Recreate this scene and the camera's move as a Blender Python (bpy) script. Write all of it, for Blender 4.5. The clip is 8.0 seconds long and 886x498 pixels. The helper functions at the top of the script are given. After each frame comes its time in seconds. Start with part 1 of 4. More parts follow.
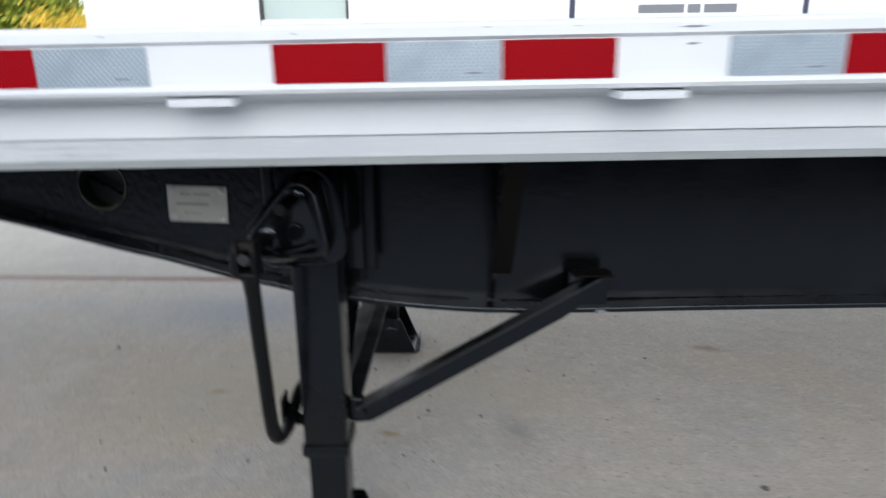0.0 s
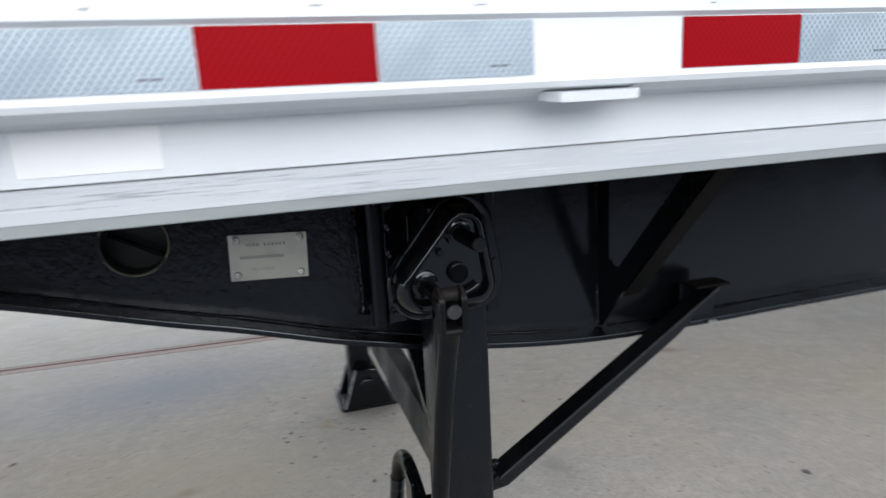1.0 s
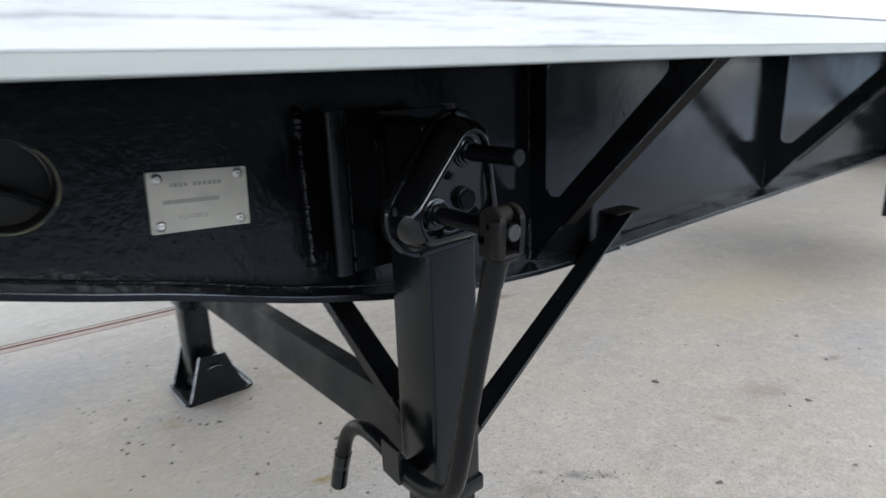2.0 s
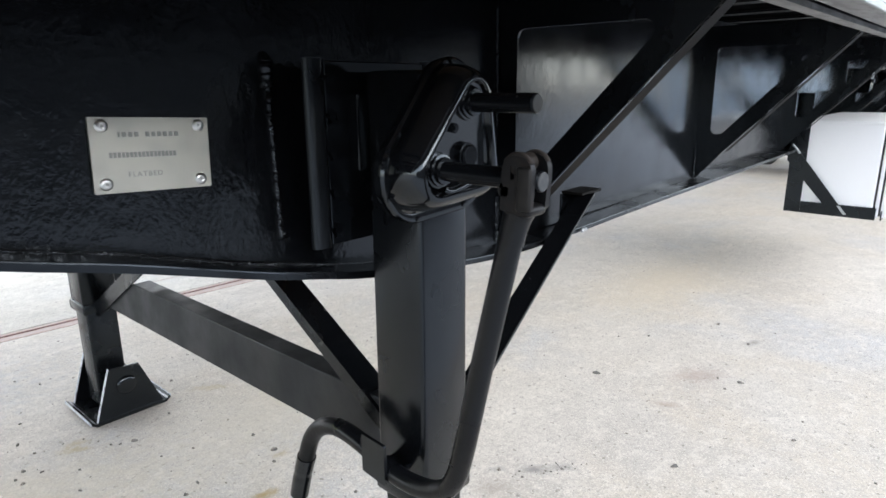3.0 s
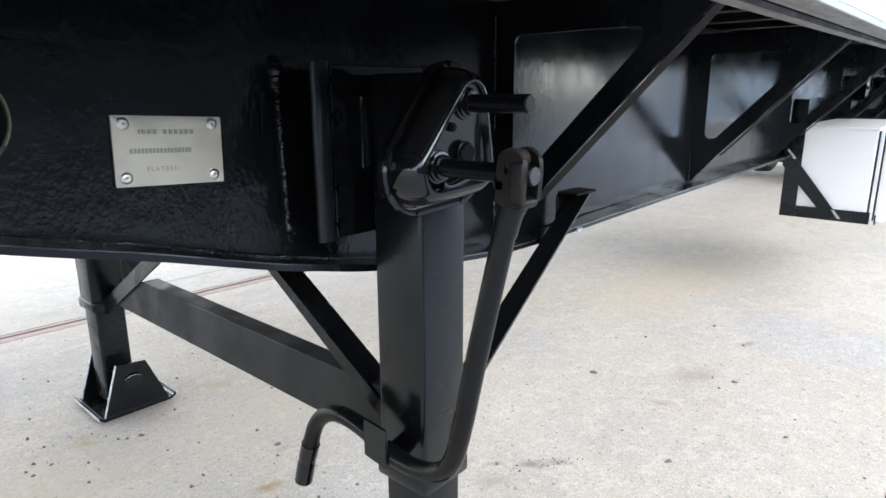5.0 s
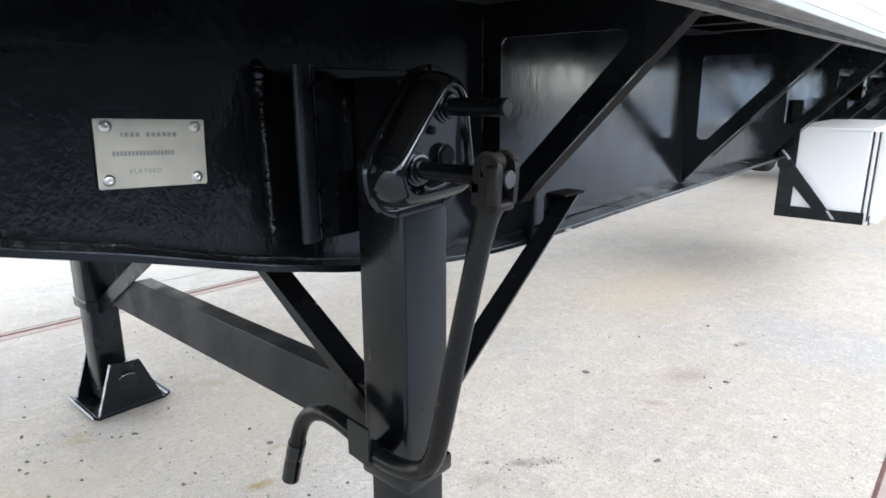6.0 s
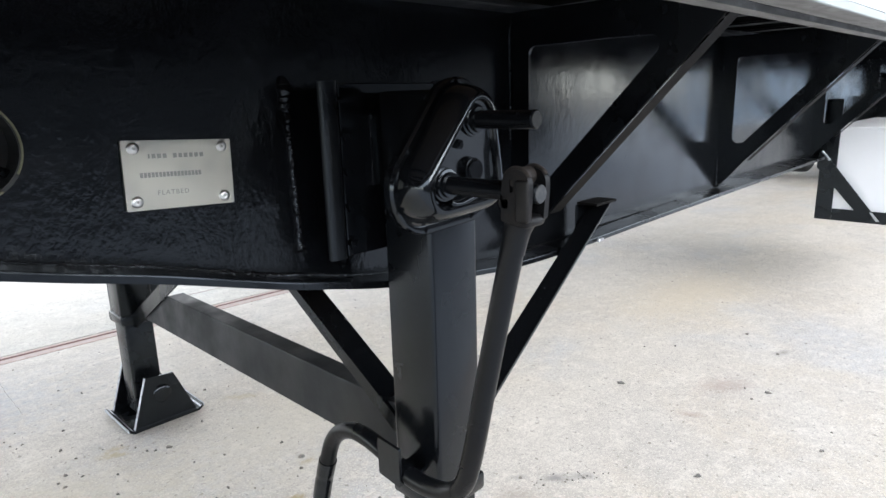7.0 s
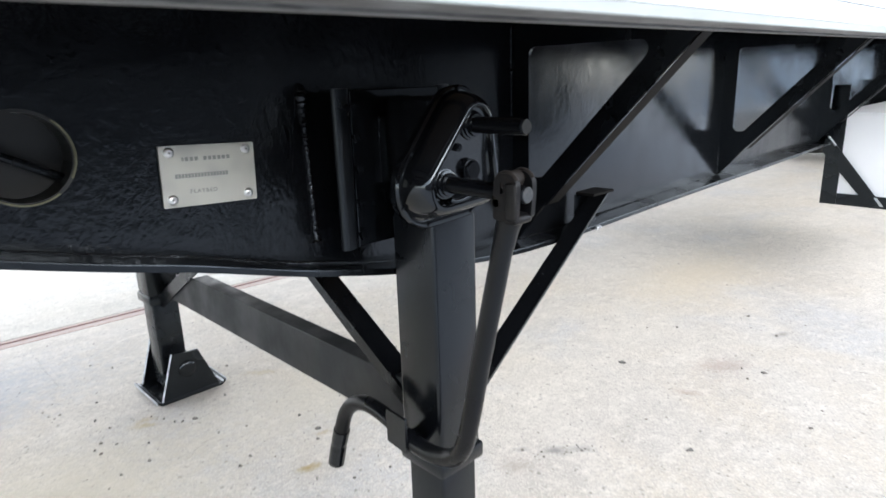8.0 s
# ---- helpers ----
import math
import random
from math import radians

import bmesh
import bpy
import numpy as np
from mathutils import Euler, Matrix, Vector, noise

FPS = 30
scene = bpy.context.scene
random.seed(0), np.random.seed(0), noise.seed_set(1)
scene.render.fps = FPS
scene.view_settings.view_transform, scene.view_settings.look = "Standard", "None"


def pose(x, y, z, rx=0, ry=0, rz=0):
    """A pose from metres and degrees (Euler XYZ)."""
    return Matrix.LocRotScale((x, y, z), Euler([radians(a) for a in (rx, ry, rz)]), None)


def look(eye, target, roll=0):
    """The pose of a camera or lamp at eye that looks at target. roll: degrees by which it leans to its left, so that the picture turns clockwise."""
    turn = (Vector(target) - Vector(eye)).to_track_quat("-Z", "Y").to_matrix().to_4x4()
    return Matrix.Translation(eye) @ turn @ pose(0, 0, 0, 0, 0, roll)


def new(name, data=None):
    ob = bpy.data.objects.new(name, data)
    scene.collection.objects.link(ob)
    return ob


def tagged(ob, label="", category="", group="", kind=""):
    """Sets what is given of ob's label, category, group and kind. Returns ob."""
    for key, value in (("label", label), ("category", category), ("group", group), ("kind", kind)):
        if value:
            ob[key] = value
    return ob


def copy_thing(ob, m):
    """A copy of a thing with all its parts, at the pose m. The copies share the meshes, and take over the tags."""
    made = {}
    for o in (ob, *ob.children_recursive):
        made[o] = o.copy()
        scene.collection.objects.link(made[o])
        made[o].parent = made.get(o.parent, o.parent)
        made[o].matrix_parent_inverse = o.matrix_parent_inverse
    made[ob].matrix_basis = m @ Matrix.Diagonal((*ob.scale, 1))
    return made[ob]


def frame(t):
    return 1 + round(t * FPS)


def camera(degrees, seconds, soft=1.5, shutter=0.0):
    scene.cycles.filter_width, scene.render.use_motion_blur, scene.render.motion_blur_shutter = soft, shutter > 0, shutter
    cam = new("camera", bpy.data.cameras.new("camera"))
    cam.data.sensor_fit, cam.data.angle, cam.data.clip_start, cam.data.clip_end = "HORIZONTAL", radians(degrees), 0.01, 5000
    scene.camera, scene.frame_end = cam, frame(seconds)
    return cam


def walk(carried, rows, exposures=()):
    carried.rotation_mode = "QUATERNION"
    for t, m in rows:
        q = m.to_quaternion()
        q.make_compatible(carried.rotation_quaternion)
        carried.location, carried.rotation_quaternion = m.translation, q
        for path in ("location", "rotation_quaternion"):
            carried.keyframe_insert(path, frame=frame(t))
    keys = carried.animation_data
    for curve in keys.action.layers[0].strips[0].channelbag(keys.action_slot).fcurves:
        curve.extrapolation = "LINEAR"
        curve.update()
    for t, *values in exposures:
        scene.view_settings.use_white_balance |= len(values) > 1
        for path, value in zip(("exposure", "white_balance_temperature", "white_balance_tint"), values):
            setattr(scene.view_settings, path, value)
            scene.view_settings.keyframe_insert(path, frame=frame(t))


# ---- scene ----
cam = camera(71.1, 8.0, shutter=0.6)
PATH = [
    (0, (0.002, -1.626, 1.34), (-0.028, 0.304, 0.813), -0.6),
    (0.3, (-0.231, -1.531, 1.324), (-0.157, 0.413, 0.857), -5.1),
    (0.5, (-0.384, -1.453, 1.334), (-0.181, 0.459, 0.784), -5.1),
    (0.8, (-0.568, -1.381, 1.322), (-0.236, 0.512, 0.765), -3.9),
    (1, (-0.683, -1.33, 1.305), (-0.135, 0.544, 0.871), -3.0),
    (1.2, (-0.798, -1.303, 1.296), (-0.067, 0.473, 0.736), -2.3),
    (1.5, (-0.915, -1.235, 1.259), (0.02, 0.398, 0.582), -0.6),
    (1.8, (-0.997, -1.107, 1.217), (0.119, 0.442, 0.623), -0.6),
    (2, (-0.998, -1.019, 1.2075), (0.214, 0.476, 0.666), -1.9),
    (2.2, (-0.993, -0.963, 1.179), (0.3, 0.441, 0.583), -1.2),
    (3.3, (-1.075, -0.845, 1.108), (0.386, 0.431, 0.621), -0.5),
    (3.5, (-1.084, -0.846, 1.108), (0.363, 0.444, 0.619), -0.6),
    (4, (-1.089, -0.863, 1.113), (0.36, 0.428, 0.631), -0.4),
    (4.5, (-1.091, -0.875, 1.108), (0.359, 0.417, 0.628), -0.5),
    (5.8, (-1.083, -0.923, 1.102), (0.371, 0.356, 0.6), 0.2),
    (6, (-1.077, -0.925, 1.11), (0.371, 0.365, 0.62), -0.2),
    (6.5, (-1.07, -0.913, 1.115), (0.316, 0.446, 0.634), -0.9),
    (7, (-1.058, -0.909, 1.119), (0.329, 0.454, 0.651), -1.7),
    (7.5, (-1.058, -0.91, 1.123), (0.311, 0.469, 0.65), -2.3),
    (8, (-1.111, -0.996, 1.165), (0.229, 0.391, 0.633), -1.9),
]
EXPOSURES = [(0.0, -0.2), (1.0, -0.03), (1.6, 0.08), (2.0, 0.46), (2.2, 0.64), (3.3, 1.15), (7.5, 1.2), (8.0, 1.28)]
walk(cam, [(t, look(eye, target, roll)) for t, eye, target, roll in PATH], EXPOSURES)

# ---- world and light ----
world = bpy.data.worlds.new("overcast_sky")
scene.world = world
world.use_nodes = True
wn, wl = world.node_tree.nodes, world.node_tree.links
sky = wn.new("ShaderNodeTexSky")
sky.sky_type, sky.sun_disc = "NISHITA", False
sky.sun_elevation, sky.sun_rotation = radians(25), radians(178)
sky.air_density, sky.dust_density, sky.ozone_density = 1.0, 0.5, 4.0
grey = wn.new("ShaderNodeHueSaturation")
grey.inputs["Saturation"].default_value = 0.32
wl.new(sky.outputs[0], grey.inputs["Color"])
wl.new(grey.outputs[0], wn["Background"].inputs["Color"])
wn["Background"].inputs["Strength"].default_value = 0.42
sun = new("sun", bpy.data.lights.new("sun", "SUN"))
sun.data.energy, sun.data.angle, sun.data.color = 1.5, radians(50), (1.0, 0.975, 0.94)
sun.matrix_world = look((0, 0, 0), (-0.03, 0.89, -0.42))


# ---- materials ----
class Mat:
    """A principled material with a few chained nodes."""

    def __init__(self, name, color, rough=0.5, metal=0.0, coat=0.0):
        self.m = bpy.data.materials.new(name)
        self.m.use_nodes = True
        self.n, self.l = self.m.node_tree.nodes, self.m.node_tree.links
        self.b = self.n["Principled BSDF"]
        self.b.inputs["Base Color"].default_value = (*color, 1)
        self.b.inputs["Roughness"].default_value = rough
        self.b.inputs["Metallic"].default_value = metal
        self.b.inputs["Coat Weight"].default_value = coat
        self.co = self.n.new("ShaderNodeTexCoord").outputs["Object"]
        self.color = None
        self.height = None

    def map(self, scale=(1, 1, 1), rot=(0, 0, 0), loc=(0, 0, 0)):
        k = self.n.new("ShaderNodeMapping")
        k.inputs["Scale"].default_value, k.inputs["Location"].default_value = scale, loc
        k.inputs["Rotation"].default_value = [radians(a) for a in rot]
        self.l.new(self.co, k.inputs[0])
        return k.outputs[0]

    def noise(self, scale, detail=4, rough=0.55, vec=None, distort=0.0):
        k = self.n.new("ShaderNodeTexNoise")
        k.inputs["Scale"].default_value, k.inputs["Detail"].default_value = scale, detail
        k.inputs["Roughness"].default_value, k.inputs["Distortion"].default_value = rough, distort
        self.l.new(vec or self.co, k.inputs["Vector"])
        return k.outputs["Fac"]

    def ramp(self, fac, lo, hi, a=0.0, b=1.0):
        k = self.n.new("ShaderNodeMapRange")
        k.interpolation_type = "SMOOTHSTEP"
        for i, v in zip(("From Min", "From Max", "To Min", "To Max"), (lo, hi, a, b)):
            k.inputs[i].default_value = v
        self.l.new(fac, k.inputs["Value"])
        return k.outputs[0]

    def math(self, op, a, b=None):
        k = self.n.new("ShaderNodeMath")
        k.operation = op
        for i, v in enumerate((a, b)):
            if v is None:
                continue
            if isinstance(v, (int, float)):
                k.inputs[i].default_value = v
            else:
                self.l.new(v, k.inputs[i])
        return k.outputs[0]

    def tint(self, fac, color):
        """Lays a colour over what is there, by fac."""
        k = self.n.new("ShaderNodeMix")
        k.data_type = "RGBA"
        if self.color is None:
            k.inputs["A"].default_value = self.b.inputs["Base Color"].default_value
        else:
            self.l.new(self.color, k.inputs["A"])
        k.inputs["B"].default_value = (*color, 1)
        self.l.new(fac, k.inputs["Factor"])
        self.color = k.outputs["Result"]
        self.l.new(self.color, self.b.inputs["Base Color"])
        return self

    def rough(self, fac):
        self.l.new(fac, self.b.inputs["Roughness"])
        return self

    def bump(self, fac, strength=0.3, distance=0.002):
        k = self.n.new("ShaderNodeBump")
        k.inputs["Strength"].default_value, k.inputs["Distance"].default_value = strength, distance
        self.l.new(fac, k.inputs["Height"])
        if self.height is not None:
            self.l.new(self.height, k.inputs["Normal"])
        self.height = k.outputs[0]
        self.l.new(self.height, self.b.inputs["Normal"])
        return self

    def blot(self, x, y, rx, ry, turn=0.0):
        """A soft, ragged patch round a place on the ground, 0 to 1."""
        v = self.map(scale=(1 / rx, 1 / ry, 0), rot=(0, 0, turn))
        k = self.n.new("ShaderNodeVectorMath")
        k.operation = "SUBTRACT"
        c, s = math.cos(radians(turn)), math.sin(radians(turn))
        k.inputs[1].default_value = ((x * c - y * s) / 1, (x * s + y * c) / 1, 0)
        q = self.n.new("ShaderNodeMapping")
        q.vector_type = "POINT"
        q.inputs["Rotation"].default_value = (0, 0, radians(turn))
        self.l.new(self.co, q.inputs[0])
        self.l.new(q.outputs[0], k.inputs[0])
        d = self.n.new("ShaderNodeVectorMath")
        d.operation = "MULTIPLY"
        d.inputs[1].default_value = (1 / rx, 1 / ry, 0)
        self.l.new(k.outputs[0], d.inputs[0])
        e = self.n.new("ShaderNodeVectorMath")
        e.operation = "LENGTH"
        self.l.new(d.outputs[0], e.inputs[0])
        ragged = self.math("ADD", e.outputs["Value"], self.math("MULTIPLY", self.noise(26, 5, 0.65), 1.3))
        return self.ramp(ragged, 1.55, 0.6)


def black_paint(name, rough, peel, lumps=0.0, gloss=0.42, sheen=(0.88, 0.94, 1.0)):
    m = Mat(name, (0.0030, 0.0034, 0.0042), rough)
    m.tint(m.ramp(m.noise(3.0, 5), 0.45, 0.75, 0.0, 0.5), (0.006, 0.0065, 0.0075))
    m.tint(m.ramp(m.noise(90, 3), 0.66, 0.76, 0.0, 0.35), (0.03, 0.029, 0.028))
    m.b.inputs["Specular IOR Level"].default_value = gloss
    m.b.inputs["Specular Tint"].default_value = (*sheen, 1)
    blotch = m.math("ADD", m.math("MULTIPLY", m.noise(7, 4), 0.55), m.math("MULTIPLY", m.noise(4, 4, 0.6, m.map((1.2, 1.2, 0.35))), 0.45))
    m.rough(m.ramp(blotch, 0.34, 0.68, rough * 0.75, rough * 1.75))
    if lumps:
        k = m.n.new("ShaderNodeSeparateXYZ")
        m.l.new(m.co, k.inputs[0])
        front = m.ramp(k.outputs["X"], 0.1, -0.5, 0.12, 1.0)
        m.bump(m.math("MULTIPLY", m.noise(62, 3, 0.55, m.map((1, 1, 0.6))), front), lumps, 0.0026)
        m.bump(m.math("MULTIPLY", m.noise(150, 3, 0.6), front), lumps * 0.6, 0.0010)
    m.bump(m.noise(48, 4, 0.6), peel, 0.0022)
    m.bump(m.noise(120, 2, 0.5), peel * 0.6, 0.0012)
    m.bump(m.noise(6, 2), peel * 0.8, 0.006)
    return m.m


BLACK_WEB = black_paint("black_frame_paint", 0.15, 0.12, 0.6, 0.42, (0.85, 0.93, 1.0))
BLACK = black_paint("black_satin_paint", 0.19, 0.09, 0.0, 0.41, (0.80, 0.91, 1.0))
BLACK_GLOSS = black_paint("black_gloss_paint", 0.085, 0.04, 0.0, 0.46, (0.84, 0.93, 1.0))
BLACK_STRIP = black_paint("black_rolled_strip_paint", 0.24, 0.45, 0.0, 0.34, (0.80, 0.91, 1.0))
BLACK_BEAM = black_paint("black_beam_paint", 0.40, 0.12, 0.0, 0.42, (0.85, 0.93, 1.0))
BLACK_CRANK = black_paint("black_crank_paint", 0.26, 0.30, 0.0, 0.22, (0.97, 0.98, 0.98))
SHAFT = black_paint("black_shaft_paint", 0.15, 0.03, 0.0, 0.09, (0.8, 0.9, 1.0))
BLACK_FLAT = Mat("black_flat_paint", (0.0055, 0.005, 0.0046), 0.6)
BLACK_FLAT.b.inputs["Specular IOR Level"].default_value = 0.07
BLACK_FLAT = BLACK_FLAT.bump(BLACK_FLAT.noise(60, 3), 0.15, 0.001).m
BLACK_DULL = black_paint("black_underbody_paint", 0.55, 0.2)

m = Mat("white_rail_paint", (0.70, 0.72, 0.735), 0.4)
streak = m.noise(9, 6, 0.7, m.map((0.5, 8, 26)))
m.tint(m.ramp(streak, 0.56, 0.70, 0, 0.16), (0.45, 0.46, 0.47))
m.tint(m.ramp(m.noise(2.2, 3), 0.45, 0.7, 0, 0.3), (0.58, 0.605, 0.64))
m.bump(streak, 0.10, 0.001).rough(m.ramp(m.noise(5, 4), 0.3, 0.7, 0.28, 0.48))
WHITE_RAIL = m.m

m = Mat("scuffed_rail_paint", (0.53, 0.55, 0.565), 0.7)
m.b.inputs["Specular IOR Level"].default_value = 0.25
streak = m.noise(10, 8, 0.78, m.map((0.8, 4, 40)))
m.tint(m.ramp(m.noise(3, 4, 0.6, m.map((0.7, 2, 6))), 0.42, 0.68, 0, 0.5), (0.46, 0.485, 0.51))
worn = m.n.new("ShaderNodeSeparateXYZ")
m.l.new(m.co, worn.inputs[0])
worn = m.ramp(worn.outputs["X"], -0.30, -0.75, 0.06, 1.0)       # rubbed bare towards the front
m.tint(m.math("MULTIPLY", m.ramp(streak, 0.55, 0.595, 0, 0.9), worn), (0.25, 0.265, 0.285))
m.tint(m.ramp(m.noise(11, 6, 0.7, m.map((0.6, 5, 60), loc=(1, 2, 3))), 0.57, 0.64, 0, 0.6), (0.72, 0.73, 0.74))
m.tint(m.ramp(m.noise(16, 6, 0.7, m.map((1, 3, 9), loc=(4, 0, 2))), 0.60, 0.74, 0, 0.5), (0.5, 0.52, 0.55))
m.bump(streak, 0.25, 0.001)
WHITE_SCUFFED = m.m

m = Mat("pale_aluminium_edge", (0.285, 0.305, 0.30), 0.7)
m.b.inputs["Specular IOR Level"].default_value = 0.25
m.tint(m.ramp(m.noise(14, 5, 0.6, m.map((0.5, 3, 3))), 0.45, 0.7, 0, 0.6), (0.235, 0.25, 0.25))
m.bump(m.noise(60, 4), 0.1, 0.001)
ALU_FACE = m.m

# stained underside metal, its base colour darkened for the shade below the rail
m = Mat("shaded_bare_aluminium", (0.19, 0.188, 0.182), 0.5, 0.2)
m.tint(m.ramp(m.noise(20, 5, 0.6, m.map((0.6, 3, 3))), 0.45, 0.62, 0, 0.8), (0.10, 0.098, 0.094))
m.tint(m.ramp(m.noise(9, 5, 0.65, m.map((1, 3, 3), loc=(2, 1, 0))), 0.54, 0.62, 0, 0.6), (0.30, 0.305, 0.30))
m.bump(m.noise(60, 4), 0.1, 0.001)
ALU_SHADED = m.m

m = Mat("white_wall_paint", (0.82, 0.82, 0.81), 0.5)
m.tint(m.ramp(m.noise(1.5, 4), 0.4, 0.8, 0, 0.3), (0.72, 0.74, 0.77))
m.bump(m.noise(40, 3), 0.05, 0.002)
WHITE_WALL = m.m

m = Mat("white_box_paint", (0.86, 0.865, 0.87), 0.35)
m.tint(m.ramp(m.noise(4, 5), 0.5, 0.8, 0, 0.3), (0.76, 0.78, 0.81))
m.bump(m.noise(3, 2), 0.15, 0.01)
WHITE_BOX = m.m


def lattice(m, step, turn, width):
    """Thin lines of a given spacing in the x-z plane, 0 to 1."""
    v = m.map((1, 0, 1), (0, turn, 0))
    k = m.n.new("ShaderNodeSeparateXYZ")
    m.l.new(v, k.inputs[0])
    f = m.math("FRACT", m.math("DIVIDE", k.outputs["X"], step))
    return m.ramp(m.math("ABSOLUTE", m.math("SUBTRACT", f, 0.5)), width, width * 0.3)


m = Mat("silver_reflective_tape", (0.25, 0.305, 0.35), 0.3, 0.2)
cells = m.math("MAXIMUM", lattice(m, 0.0058, 38, 0.2), lattice(m, 0.0058, -38, 0.2))
m.tint(m.math("MULTIPLY", cells, m.ramp(m.noise(14, 2), 0.3, 0.62, 0.15, 0.85)), (0.46, 0.53, 0.58))
m.tint(m.ramp(m.noise(45, 4, 0.6, m.map((1, 1, 3))), 0.66, 0.74, 0, 0.5), (0.3, 0.33, 0.36))
m.bump(cells, 0.15, 0.0005)
TAPE_SILVER = m.m

m = Mat("red_reflective_tape", (0.235, 0.0006, 0.004), 0.45)
m.b.inputs["Specular IOR Level"].default_value = 0.06
cells = m.math("MAXIMUM", lattice(m, 0.0058, 38, 0.2), lattice(m, 0.0058, -38, 0.2))
m.tint(m.math("MULTIPLY", cells, 0.5), (0.34, 0.002, 0.008))
m.tint(m.ramp(m.noise(9, 3), 0.45, 0.75, 0, 0.3), (0.22, 0.002, 0.006))
m.bump(m.noise(18, 3), 0.12, 0.002)
TAPE_RED = m.m

m = Mat("brushed_aluminium_plate", (0.53, 0.515, 0.445), 0.34, 0.9)
m.rough(m.ramp(m.noise(30, 4, 0.6), 0.3, 0.7, 0.30, 0.40))
m.tint(m.ramp(m.noise(9, 2), 0.48, 0.62, 0, 0.6), (0.39, 0.385, 0.345))
m.bump(m.noise(9, 2), 0.25, 0.002)
PLATE = m.m

m = Mat("zinc_rivet", (0.62, 0.62, 0.60), 0.28, 1.0)
m.tint(m.ramp(m.noise(300, 2), 0.5, 0.7, 0, 0.4), (0.35, 0.35, 0.34))
RIVET = m.m
STAMP = Mat("dark_stamped_metal", (0.28, 0.28, 0.26), 0.5, 0.7).m

m = Mat("bright_steel", (0.42, 0.44, 0.46), 0.42, 0.6)
m.tint(m.ramp(m.noise(25, 5), 0.48, 0.62, 0, 0.85), (0.04, 0.04, 0.042))
m.bump(m.noise(80, 4), 0.2, 0.001)
BRIGHT_STEEL = m.m

m = Mat("bright_worn_edge", (0.55, 0.58, 0.62), 0.4, 0.3)
m.tint(m.ramp(m.noise(70, 5), 0.5, 0.66, 0, 0.8), (0.12, 0.12, 0.13))
BRIGHT_EDGE = m.m

m = Mat("rusty_black_steel", (0.005, 0.005, 0.0055), 0.4, 0.0)
m.b.inputs["Specular IOR Level"].default_value = 0.16
m.tint(m.ramp(m.noise(60, 5), 0.52, 0.68, 0, 0.6), (0.013, 0.0095, 0.008))
m.tint(m.ramp(m.noise(120, 4), 0.60, 0.72, 0, 0.25), (0.035, 0.032, 0.030))
m.bump(m.noise(150, 3), 0.35, 0.001)
RUSTY = m.m

m = Mat("brown_rust", (0.018, 0.0148, 0.013), 0.6)
m.tint(m.ramp(m.noise(120, 5), 0.45, 0.65, 0, 0.8), (0.02, 0.019, 0.019))
m.b.inputs["Specular IOR Level"].default_value = 0.18
m.bump(m.noise(200, 3), 0.5, 0.001)
RUST = m.m
m = Mat("worn_dark_steel", (0.012, 0.0115, 0.011), 0.42, 0.15)
m.tint(m.ramp(m.noise(90, 4), 0.45, 0.62, 0, 0.7), (0.007, 0.007, 0.0075))
m.b.inputs["Specular IOR Level"].default_value = 0.2
CUT_DARK = m.m

m = Mat("cut_steel_end", (0.030, 0.033, 0.036), 0.45, 0.35)
m.tint(m.ramp(m.noise(200, 4), 0.45, 0.7, 0, 0.7), (0.065, 0.063, 0.061))
CUT_STEEL = m.m

m = Mat("black_weld_metal", (0.0035, 0.0035, 0.004), 0.24)
m.b.inputs["Specular IOR Level"].default_value = 0.4
m.b.inputs["Specular Tint"].default_value = (0.8, 0.9, 1.0, 1)
m.bump(m.noise(110, 3), 0.6, 0.003)
m.bump(m.noise(330, 3, 0.6), 0.8, 0.0012)
WELD = m.m

RIM_YELLOW = Mat("bare_pipe_rim", (0.20, 0.19, 0.115), 0.5, 0.3).m
HOLE_GREY = Mat("dark_olive_pipe", (0.009, 0.010, 0.0095), 0.5).m


